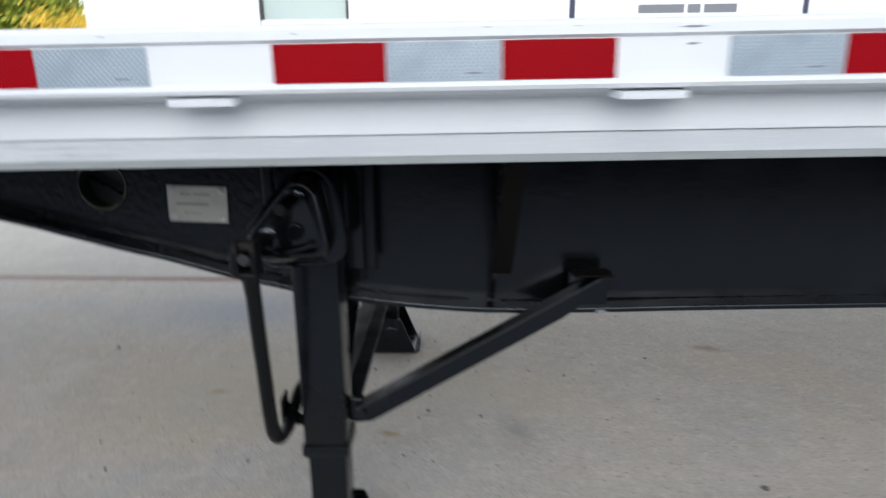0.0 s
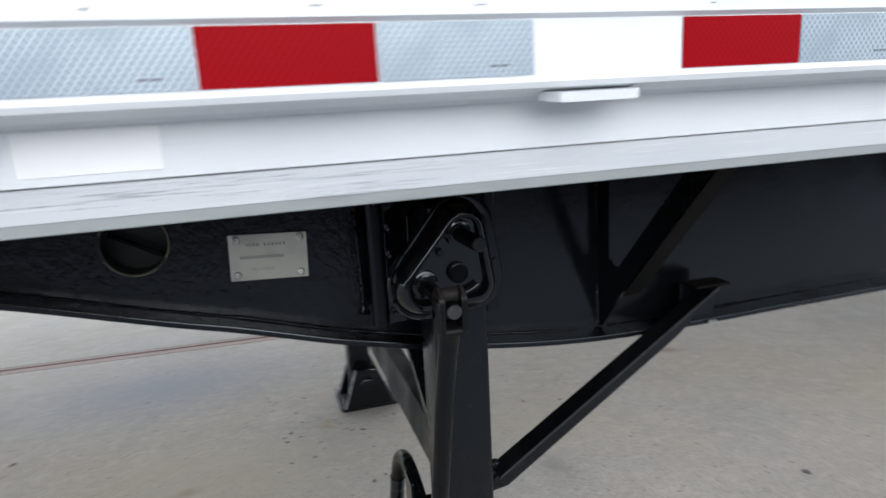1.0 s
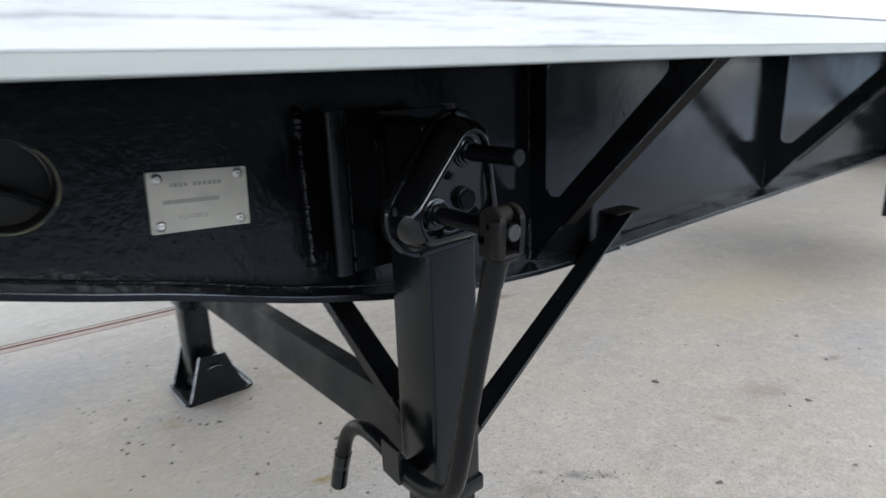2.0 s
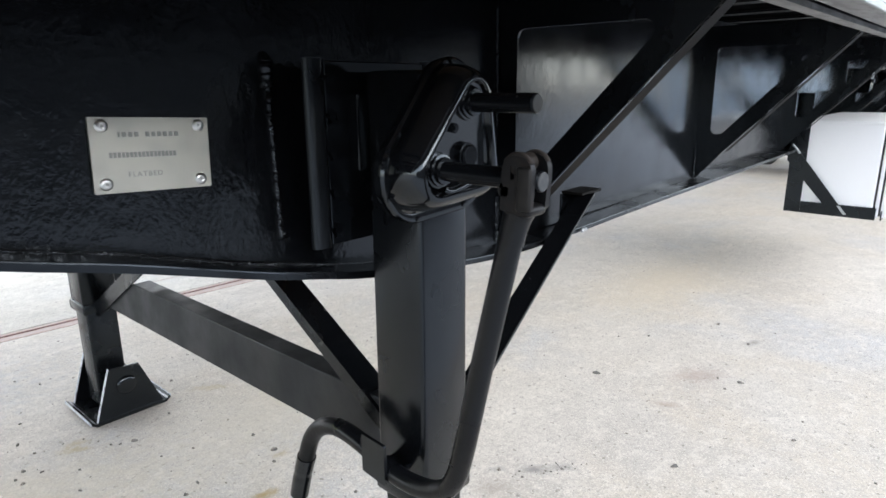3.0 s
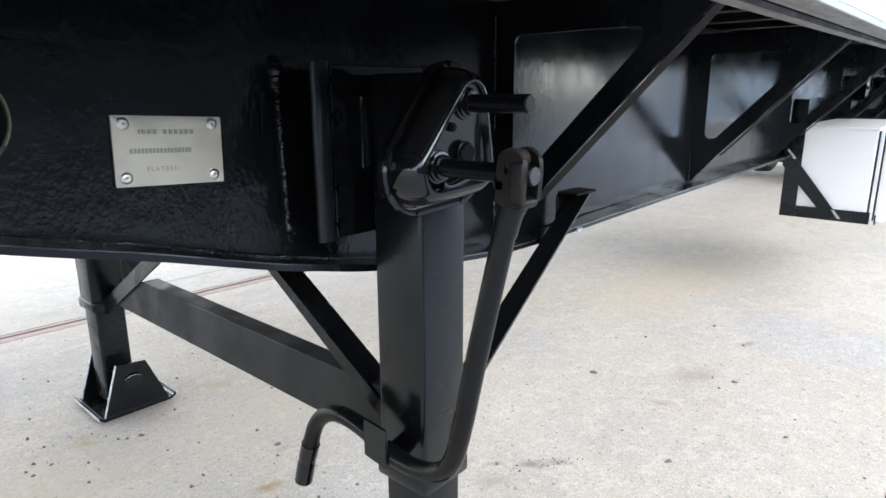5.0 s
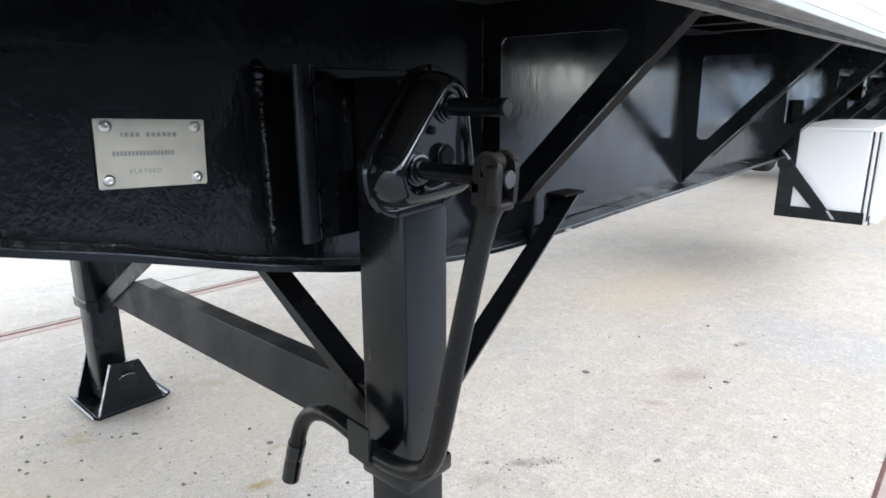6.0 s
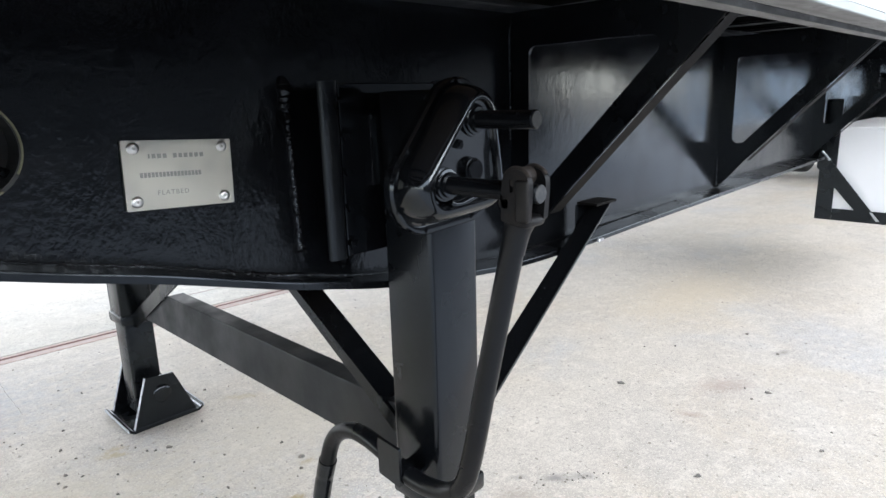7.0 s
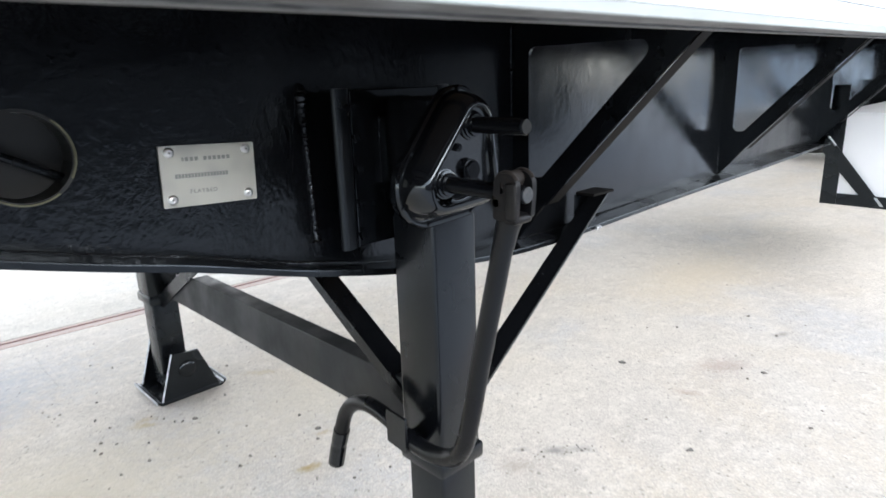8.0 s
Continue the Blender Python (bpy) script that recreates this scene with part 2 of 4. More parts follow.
def concrete(name, base, warm, cool):
    """Broomed, speckled slab: broad warm and cool patches, mottling, grain and pits."""
    m = Mat(name, base, 0.8)
    m.tint(m.ramp(m.noise(0.7, 4, 0.6), 0.44, 0.60, 0, 0.75), warm)
    m.tint(m.ramp(m.noise(0.8, 4, 0.6, m.map(loc=(5, 9, 0))), 0.50, 0.64, 0, 0.8), cool)
    m.tint(m.ramp(m.noise(2.3, 5, 0.68, m.map(loc=(6, 2, 0))), 0.50, 0.63, 0, 0.5), [v * 0.82 for v in base])
    m.tint(m.ramp(m.noise(2.7, 5, 0.68, m.map(loc=(1, 8, 0))), 0.52, 0.64, 0, 0.55), [min(1, v * 1.15) for v in base])
    m.tint(m.ramp(m.noise(5, 6, 0.7), 0.46, 0.66, 0, 0.5), [v * 0.76 for v in base])
    m.tint(m.ramp(m.noise(17, 6, 0.72, m.map(loc=(2, 7, 0))), 0.49, 0.62, 0, 0.48), [min(1, v * 1.27) for v in base])
    m.tint(m.ramp(m.noise(60, 5, 0.7), 0.47, 0.60, 0, 0.5), [v * 0.70 for v in base])
    m.tint(m.ramp(m.noise(150, 3, 0.6), 0.53, 0.62, 0, 0.6), [min(1, v * 1.34) for v in base])
    m.tint(m.ramp(m.noise(190, 2, 0.5, m.map(loc=(3, 1, 0))), 0.58, 0.65, 0, 0.5), [v * 0.55 for v in base])
    pits = m.ramp(m.noise(44, 3, 0.6, m.map(loc=(1, 4, 0))), 0.625, 0.68)
    m.tint(m.math("MULTIPLY", pits, 0.7), [v * 0.38 for v in base])
    spalls = m.ramp(m.noise(21, 4, 0.62, m.map(loc=(8, 3, 0))), 0.665, 0.70)
    m.tint(m.math("MULTIPLY", spalls, 0.55), [v * 0.45 for v in base])
    m.bump(spalls, -0.4, 0.003)
    m.bump(m.noise(120, 4, 0.7), 0.25, 0.002)
    m.bump(pits, -0.4, 0.002)
    return m


m = concrete("concrete_apron", (0.525, 0.488, 0.432), (0.505, 0.447, 0.362), (0.435, 0.438, 0.44))
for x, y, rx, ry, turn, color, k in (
    # broad patches first: one cooler and darker, two warmer
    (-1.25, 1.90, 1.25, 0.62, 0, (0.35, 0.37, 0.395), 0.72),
    (-0.9, 0.9, 0.9, 0.6, 0, (0.52, 0.47, 0.37), 0.5),
    (0.1, 0.9, 0.9, 0.5, 0, (0.52, 0.475, 0.385), 0.4),
    (-0.25, 0.535, 0.075, 0.035, 20, (0.34, 0.25, 0.10), 0.75),
    (-0.10, 0.67, 0.05, 0.03, 10, (0.36, 0.28, 0.15), 0.45),
    (-1.05, 0.88, 0.09, 0.05, 0, (0.34, 0.26, 0.15), 0.45),
    (-0.50, 1.22, 0.06, 0.04, 30, (0.38, 0.30, 0.17), 0.5),
    (1.29, -0.12, 0.19, 0.10, 40, (0.33, 0.24, 0.20), 0.42),
    (1.30, 1.32, 0.14, 0.07, 15, (0.27, 0.17, 0.12), 0.55),
    (0.274, 0.105, 0.045, 0.022, 49, (0.25, 0.24, 0.23), 0.5),
    (0.344, 0.023, 0.075, 0.036, 49, (0.20, 0.19, 0.18), 0.6),
    (0.20, 0.06, 0.11, 0.07, 49, (0.30, 0.25, 0.21), 0.4),
    (0.405, -0.030, 0.065, 0.030, 49, (0.21, 0.20, 0.19), 0.55),
    (0.985, -0.120, 0.085, 0.035, 60, (0.36, 0.27, 0.22), 0.45),
    (-0.02, 1.25, 0.12, 0.05, 40, (0.42, 0.34, 0.20), 0.4),
    (-0.52, 1.19, 0.07, 0.035, 40, (0.38, 0.30, 0.15), 0.5),
    (1.77, -0.19, 0.09, 0.04, 25, (0.22, 0.20, 0.18), 0.5),
    (2.4, 0.45, 1.1, 0.5, 0, (0.52, 0.45, 0.34), 0.5),
    (0.25, 0.55, 0.16, 0.10, 60, (0.27, 0.26, 0.25), 0.45),
):
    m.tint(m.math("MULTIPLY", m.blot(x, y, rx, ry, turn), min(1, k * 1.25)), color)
CONCRETE = m.m
CONCRETE_PALE = concrete("pale_concrete", (0.49, 0.467, 0.415), (0.475, 0.437, 0.37), (0.455, 0.455, 0.44)).m
# these two are toned for what the glossy beam mirrors, mostly out of view
CONCRETE_MIRRORED = concrete("mirrored_pale_concrete", (0.54, 0.575, 0.61), (0.53, 0.55, 0.57), (0.51, 0.56, 0.60)).m
CONCRETE_COOL = concrete("cool_concrete", (0.44, 0.445, 0.45), (0.44, 0.435, 0.43), (0.41, 0.425, 0.44)).m
m = Mat("stained_joint_concrete", (0.42, 0.33, 0.29), 0.85)
m.tint(m.ramp(m.noise(20, 5), 0.4, 0.7, 0, 0.6), (0.48, 0.43, 0.39))
m.bump(m.noise(90, 4), 0.3, 0.002)
JOINT_EDGE = m.m
m = Mat("red_brown_sealant", (0.13, 0.055, 0.045), 0.7)
m.tint(m.ramp(m.noise(30, 4), 0.45, 0.7, 0, 0.6), (0.24, 0.13, 0.11))
SEALANT = m.m
m = Mat("dark_grit", (0.13, 0.125, 0.115), 0.9)
m.tint(m.ramp(m.noise(60, 3), 0.45, 0.6), (0.24, 0.215, 0.185))
GRIT = m.m

m = Mat("tyre_rubber", (0.018, 0.018, 0.018), 0.75)
m.bump(m.noise(60, 3), 0.3, 0.003)
RUBBER = m.m
RIM_WHITE = Mat("white_wheel_paint", (0.6, 0.6, 0.6), 0.4).m
m = Mat("oak_deck", (0.20, 0.14, 0.09), 0.75)
m.tint(m.ramp(m.noise(6, 6, 0.6, m.map((0.6, 14, 14))), 0.4, 0.7), (0.12, 0.085, 0.06))
WOOD = m.m
NAVY = Mat("navy_sign_paint", (0.012, 0.016, 0.06), 0.5).m
GREY_INK = Mat("grey_sign_ink", (0.16, 0.17, 0.19), 0.6).m
m = Mat("window_glass", (0.42, 0.52, 0.50), 0.06)
m.b.inputs["Transmission Weight"].default_value = 0.25
GLASS = m.m
SEAL = Mat("dark_window_seal", (0.03, 0.03, 0.032), 0.6).m
m = Mat("tree_bark", (0.10, 0.075, 0.055), 0.9)
m.bump(m.noise(20, 5, 0.7, m.map((4, 4, 1))), 0.6, 0.02)
BARK = m.m


def leaf_material(name, a, b):
    m = Mat(name, a, 0.55)
    k = m.n.new("ShaderNodeNewGeometry")
    m.tint(k.outputs["Random Per Island"], b)
    m.b.inputs["Subsurface Weight"].default_value = 0.0
    return m.m


LEAF_GREEN = leaf_material("turning_green_leaves", (0.15, 0.26, 0.03), (0.46, 0.46, 0.05))
LEAF_YELLOW = leaf_material("yellow_leaves", (0.75, 0.48, 0.03), (0.85, 0.62, 0.10))

m = Mat("dark_wall_paint", (0.07, 0.072, 0.076), 0.7)
m.tint(m.ramp(m.noise(1.5, 5), 0.4, 0.7, 0, 0.6), (0.05, 0.052, 0.055))
m.bump(m.noise(30, 3), 0.2, 0.004)
DARK_WALL = m.m

# ---- mesh helpers ----
def part(name, bm, material, parent=None, label="", smooth=False):
    me = bpy.data.meshes.new(name)
    bmesh.ops.recalc_face_normals(bm, faces=bm.faces)
    if smooth:
        for f in bm.faces:
            f.smooth = True
    bm.to_mesh(me)
    bm.free()
    if smooth:
        me.set_sharp_from_angle(angle=radians(38))
    me.materials.append(material)
    ob = new(name, me)
    ob.parent = parent
    return tagged(ob, label)


def again(ob, m, parent):
    """Another object on the same mesh."""
    o = new(ob.name.split(".")[0], ob.data)
    o.parent = parent
    o.matrix_basis = m
    if "label" in ob:
        o["label"] = ob["label"]
    return o


def thing(name, label, category, at=(0, 0, 0), group="", kind=""):
    ob = new(name)
    ob.location = at
    ob.empty_display_size = 0.1
    return tagged(ob, label, category, group, kind)


def add_box(bm, lo, hi, bevel=0.0, seg=2):
    v = [bm.verts.new((x, y, z)) for x in (lo[0], hi[0]) for y in (lo[1], hi[1]) for z in (lo[2], hi[2])]
    fs = [bm.faces.new([v[i] for i in q]) for q in
          ((0, 1, 3, 2), (4, 6, 7, 5), (0, 4, 5, 1), (2, 3, 7, 6), (0, 2, 6, 4), (1, 5, 7, 3))]
    if bevel:
        es = {e for f in fs for e in f.edges}
        bmesh.ops.bevel(bm, geom=list(es), offset=bevel, segments=seg, profile=0.5, affect="EDGES")
    return bm


def box(lo, hi, bevel=0.0, seg=2):
    return add_box(bmesh.new(), lo, hi, bevel, seg)


def add_prism(bm, poly, a, b, axis, holes=()):
    """A flat outline, with holes, given in the two other axes, from a to b along axis."""
    def put(p, k):
        return {"x": (k, p[0], p[1]), "y": (p[0], k, p[1]), "z": (p[0], p[1], k)}[axis]
    loops = [poly, *holes]
    caps = []
    for k in (a, b):
        edges, cap = [], []
        for loop in loops:
            vs = [bm.verts.new(put(p, k)) for p in loop]
            edges += [bm.edges.new((vs[i], vs[(i + 1) % len(vs)])) for i in range(len(vs))]
            cap.append(vs)
        if holes:
            bmesh.ops.triangle_fill(bm, edges=edges, use_beauty=True, use_dissolve=False)
        else:
            bm.faces.new(cap[0])
        caps.append(cap)
    for va, vb in zip(*caps):
        for i in range(len(va)):
            j = (i + 1) % len(va)
            bm.faces.new((va[i], va[j], vb[j], vb[i]))
    return bm


def prism(poly, a, b, axis, holes=(), bevel=0.0):
    bm = add_prism(bmesh.new(), poly, a, b, axis, holes)
    if bevel:
        bmesh.ops.bevel(bm, geom=[e for e in bm.edges if len(e.link_faces) == 2 and e.calc_face_angle(0) > 0.5],
                        offset=bevel, segments=2, profile=0.5, affect="EDGES")
    return bm


def rounded(poly, r, n=5):
    """An outline with its corners rounded; r is one radius or one per corner."""
    out, k = [], len(poly)
    for i, p in enumerate(poly):
        ri = r[i] if isinstance(r, (list, tuple)) else r
        p, a, b = Vector(p), Vector(poly[i - 1]), Vector(poly[(i + 1) % k])
        u, v = (a - p).normalized(), (b - p).normalized()
        if ri <= 0:
            out.append(tuple(p))
            continue
        t = ri / math.tan(u.angle(v) / 2)
        c = p + (u + v).normalized() * (ri / math.sin(u.angle(v) / 2))
        s, e = p + u * t - c, p + v * t - c
        for j in range(n + 1):
            w = s.lerp(e, j / n).normalized() * ri
            out.append(tuple(c + w))
    return out


def disc(cx, cy, r, n=32):
    return [(cx + r * math.cos(2 * math.pi * i / n), cy + r * math.sin(2 * math.pi * i / n)) for i in range(n)]


def add_lathe(bm, profile, origin, axis, n=24):
    """Rings of (distance along axis, radius), closed where the radius is 0."""
    axis = Vector(axis).normalized()
    u = axis.orthogonal().normalized()
    w = axis.cross(u)
    rings = []
    for d, r in profile:
        c = Vector(origin) + axis * d
        if r == 0:
            rings.append([bm.verts.new(c)])
        else:
            rings.append([bm.verts.new(c + (u * math.cos(2 * math.pi * i / n) + w * math.sin(2 * math.pi * i / n)) * r)
                          for i in range(n)])
    for a, b in zip(rings, rings[1:]):
        for i in range(n):
            j = (i + 1) % n
            if len(a) == 1 and len(b) == 1:
                continue
            if len(a) == 1:
                bm.faces.new((a[0], b[j], b[i]))
            elif len(b) == 1:
                bm.faces.new((a[i], a[j], b[0]))
            else:
                bm.faces.new((a[i], a[j], b[j], b[i]))
    return bm


def lathe(profile, origin, axis, n=24):
    return add_lathe(bmesh.new(), profile, origin, axis, n)


def curve_points(pts, n=8):
    """Points along a smooth line through pts."""
    pts = [Vector(p) for p in pts]
    ext = [pts[0] * 2 - pts[1], *pts, pts[-1] * 2 - pts[-2]]
    out = []
    for a, b, c, d in zip(ext, ext[1:], ext[2:], ext[3:]):
        for i in range(n):
            t = i / n
            out.append(0.5 * (2 * b + (c - a) * t + (2 * a - 5 * b + 4 * c - d) * t * t + (3 * b - a - 3 * c + d) * t ** 3))
    return out + [pts[-1]]


def sweep(path, radius, n=16, bulge=lambda s: 1.0):
    """A round bar along a line."""
    bm = bmesh.new()
    rings, u = [], None
    for i, p in enumerate(path):
        t = (path[min(i + 1, len(path) - 1)] - path[max(i - 1, 0)]).normalized()
        u = (t.orthogonal() if u is None else u - t * u.dot(t)).normalized()
        w = t.cross(u)
        r = radius * bulge(i / (len(path) - 1))
        rings.append([bm.verts.new(p + (u * math.cos(2 * math.pi * k / n) + w * math.sin(2 * math.pi * k / n)) * r) for k in range(n)])
    for a, b in zip(rings, rings[1:]):
        for k in range(n):
            bm.faces.new((a[k], a[(k + 1) % n], b[(k + 1) % n], b[k]))
    bm.faces.new(rings[0][::-1])
    bm.faces.new(rings[-1])
    return bm


def bead(a, b, r, seed, lumps=()):
    """An uneven weld bead; lumps are (share of the length, extra radius)."""
    rnd = random.Random(seed)
    a, b = Vector(a), Vector(b)
    n = max(8, int((b - a).length / 0.0035))
    path = [a.lerp(b, i / n) + Vector([rnd.uniform(-0.22, 0.22) * r for _ in range(3)]) for i in range(n + 1)]
    def bulge(s):
        k = 0.85 + 0.2 * rnd.random() + 0.15 * math.sin(s * n * 0.9)
        for at, extra in lumps:
            if abs(s - at) < 0.06:
                k += extra * rnd.uniform(0.75, 1.0) * (0.65 + 0.35 * math.cos((s - at) * 90))
        return k
    return sweep(path, r, 10, bulge)


# ---- ground ----
SKEW = -0.05


def ground_y(y, x):
    return y + SKEW * x


def slab(y0, y1, x0, x1, z0, z1):
    poly = [(x0, ground_y(y0, x0)), (x1, ground_y(y0, x1)), (x1, ground_y(y1, x1)), (x0, ground_y(y1, x0))]
    return prism(poly, z0, z1, "z")


bm = bmesh.new()
bm.faces.new([bm.verts.new((x, y, -0.02)) for x, y in ((-400, -400), (400, -400), (400, 400), (-400, 400))])
ground = tagged(part("ground", bm, CONCRETE_PALE), "wide pale concrete yard under an overcast sky", "ground", kind="structure")
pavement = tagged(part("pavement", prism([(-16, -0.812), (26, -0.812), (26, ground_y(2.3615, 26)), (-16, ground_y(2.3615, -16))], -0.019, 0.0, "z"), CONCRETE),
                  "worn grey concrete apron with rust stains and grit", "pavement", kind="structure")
part("near_slab", prism([(-16, -14), (5.6, -14), (5.6, -0.885), (-16, -0.885)], -0.019, 0.0, "z"), CONCRETE_COOL, pavement, "grey concrete slab, toned for the beam's reflections")
# added pale slab, out of view, that brightens the reflection in the web
part("near_slab", prism([(5.61, -14), (26, -14), (26, -0.885), (5.61, -0.885)], -0.019, 0.0, "z"), CONCRETE_MIRRORED, pavement, "pale cool slab, unseen, added to brighten the beam's reflections")
part("joint_band", prism([(-16, -0.884), (26, -0.884), (26, -0.824), (-16, -0.824)], -0.019, -0.002, "z"), JOINT_EDGE, pavement, "pinkish stained joint edge")
part("joint_sealant", prism([(-16, -0.8235), (26, -0.8235), (26, -0.8125), (-16, -0.8125)], -0.012, 0.001, "z"), SEALANT, pavement, "red-brown joint sealant")
part("far_slab", slab(2.481, 16, -16, 26, -0.019, 0.0), CONCRETE_PALE, pavement, "paler concrete slab past the joint")
part("joint_band", slab(2.3665, 2.477, -16, 26, -0.019, -0.002), JOINT_EDGE, pavement, "pinkish stained joint edge")
part("joint_sealant", slab(2.430, 2.443, -16, 26, -0.010, 0.001), SEALANT, pavement, "red-brown joint sealant")
part("joint_sealant", slab(2.3625, 2.3660, -16, 26, -0.010, 0.0005), SEALANT, pavement, "red-brown joint sealant")
part("joint_sealant", slab(2.781, 2.786, 0.30, 26, -0.010, 0.002), JOINT_EDGE, pavement, "thin joint line")

rnd = random.Random(13)
line = [(-0.652 + rnd.uniform(-.003, .003), 2.20 - 0.037 * i) for i in range(13)]
part("crack", prism([(x, y) for x, y in line] + [(x + 0.0004 + 0.0010 * rnd.random(), y) for x, y in line[::-1]], 0.0002, 0.0006, "z"), GRIT, pavement, "thin dark crack")

# unseen dark wall on the open side, added so the glossy beams mirror dark
unseen_dark_wall = tagged(part("unseen_dark_wall", box((-10, -6.5, -0.019), (9.6, -6.2, 2.25), 0.01, 1), DARK_WALL),
                    "plain dark wall, unseen, added to darken the beams' reflections", "wall", kind="structure")

# unseen blue-grey wall, added to give the rear web panels a duller, bluer reflection
m = Mat("blue_grey_wall_paint", (0.36, 0.44, 0.53), 0.7)
m.tint(m.ramp(m.noise(1.2, 5), 0.4, 0.7, 0, 0.6), (0.27, 0.34, 0.42))
unseen_blue_wall = tagged(part("unseen_blue_wall", box((15.0, -6.5, -0.019), (46.0, -6.2, 2.0), 0.01, 1), m.m),
                   "plain blue-grey wall, unseen, added for the beams' reflections", "wall", kind="structure")

# grit and leaf scraps lying on the apron
rnd = random.Random(5)
bm = bmesh.new()


def chip(bm, x, y, size, flat, rnd):
    n = rnd.randint(5, 8)
    turn, k = rnd.uniform(0, 6.3), rnd.uniform(0.45, 0.9)
    ring = []
    for i in range(n):
        a = 2 * math.pi * i / n
        r = size * rnd.uniform(0.65, 1.1)
        px, py = r * math.cos(a), r * k * math.sin(a)
        ring.append((x + px * math.cos(turn) - py * math.sin(turn), y + px * math.sin(turn) + py * math.cos(turn)))
    low = [bm.verts.new((px, py, 0.0003)) for px, py in ring]
    top = [bm.verts.new((x + (px - x) * 0.7, y + (py - y) * 0.7, flat * rnd.uniform(0.6, 1.2))) for px, py in ring]
    for i in range(n):
        j = (i + 1) % n
        bm.faces.new((low[i], low[j], top[j], top[i]))
    bm.faces.new(top)


SCRAPS = ((1.052, 0.193, 18), (0.634, -0.288, 16), (1.333, -0.268, 14), (-0.372, 1.095, 14), (0.114, 0.66, 11), (1.24, -0.24, 8), (0.36, 1.07, 8),
          (-0.141, 0.649, 10), (-1.75, 1.35, 14), (-1.25, 0.30, 13), (-0.75, 0.35, 10), (-0.102, 0.705, 12), (-0.347, 0.727, 10), (0.95, 1.2, 10),
          (0.52, 1.02, 8), (-0.1, 0.83, 9), (1.9, 0.0, 12))
CRUMBS = ((-0.441, 1.781, 8), (-0.585, 1.496, 7), (-0.631, 1.354, 10), (-0.664, 1.177, 10), (-0.693, 1.142, 6), (-0.684, 1.106, 8), (-0.586, 0.945, 6),
          (-0.433, 1.126, 6), (-0.412, 1.107, 7), (-0.397, 0.700, 8), (-0.217, 1.179, 10), (-0.092, 1.421, 8), (-0.451, 1.177, 5), (-0.549, 1.054, 6),
          (1.547, 0.191, 7), (1.314, -0.191, 6), (1.021, -0.523, 9), (0.275, 0.102, 7), (1.738, -0.181, 7))
for x, y, s in SCRAPS + CRUMBS:
    chip(bm, x, y, s * 0.001, 0.005, rnd)
for i in range(26):                  # a crumbled clod, trodden out in a line
    k = rnd.random()
    chip(bm, 0.29 + 0.17 * k + rnd.gauss(0, 0.016), 0.045 - 0.12 * k + rnd.gauss(0, 0.014), rnd.choice((0.002, 0.003, 0.004, 0.005)), 0.003, rnd)
for i in range(110):
    chip(bm, rnd.gauss(-0.5, 0.6), rnd.uniform(0.2, 1.9), rnd.choice((0.002, 0.002, 0.003, 0.004, 0.005, 0.007)), 0.003, rnd)
for i in range(130):
    chip(bm, rnd.uniform(-2.6, 4.0), rnd.uniform(-1.2, 2.4), rnd.choice((0.002, 0.003, 0.003, 0.004, 0.006)), 0.003, rnd)
tagged(part("grit", bm, GRIT), "dark grit and leaf scraps scattered on the concrete", "grit", kind="stuff")

# ---- trailer frame ----
CENTRE = 0.614                      # the trailer's middle line, in y
X0, X1 = -3.6, 11.0                 # its front and rear
TOP = 1.30                          # top of the beams' webs
PLAN = ((-3.7, 1.093), (-1.9, 1.093), (-1.6, 1.082), (-1.42, 1.060), (-1.165, 1.004), (-0.884, 0.925), (-0.746, 0.889),
        (-0.566, 0.836), (-0.467, 0.812), (-0.351, 0.786), (-0.15, 0.756), (0.017, 0.739), (0.17, 0.732), (0.40, 0.731),
        (1.2, 0.735), (5.0, 0.738), (11.1, 0.738))
CURVE = [(p.x, p.y) for p in curve_points([(x, z, 0) for x, z in PLAN], 6)]
CURVE = [p for p in CURVE if X0 <= p[0] <= X1]

trailer = thing("flatbed_trailer", "long black-framed flatbed trailer with white side rail, parked on concrete",
                "trailer")
PITCH = pose(-0.2, 0, 1.0, 0, -0.45, 0) @ pose(0.2, 0, -1.0)   # it stands slightly nose down
trailer.matrix_basis = PITCH
HOLE = (-0.930, 1.084, 0.066)


def beam(side, cut):
    """One main beam; side -1 faces the near rail. cut: whether the pipe passes through it."""
    y0 = 0.0 if side < 0 else 2 * CENTRE
    ya, yb = y0, y0 - side * 0.010
    outline = [(x, z + 0.010) for x, z in CURVE] + [(X1, TOP), (X0, TOP)]
    holes = [disc(HOLE[0], HOLE[1], HOLE[2] - 0.001)] if cut else []
    web = part("main_beam", prism(outline, ya, yb, "y", holes), BLACK_WEB, trailer, "black painted steel beam web, lumpy gloss paint")
    yo, yi = y0 + side * 0.066, y0 - side * 0.076
    bm = bmesh.new()
    rows = [[bm.verts.new(p) for p in ((x, yo, z), (x, yi, z), (x, yi, z + 0.013), (x, yo - side * 0.003, z + 0.013), (x, yo - side * 0.0008, z + 0.0122), (x, yo, z + 0.010))]
            for x, z in CURVE]
    for a, b in zip(rows, rows[1:]):
        for i in range(6):
            bm.faces.new((a[i], a[(i + 1) % 6], b[(i + 1) % 6], b[i]))
    bm.faces.new(rows[0])
    bm.faces.new(rows[-1])
    part("bottom_flange", bm, BLACK, web)
    part("top_flange", box((X0, min(yo, yi), TOP), (X1, max(yo, yi), TOP + 0.012), 0.002, 1), BLACK_DULL, web)
    return web


near_beam = beam(-1, True)
beam(1, False)

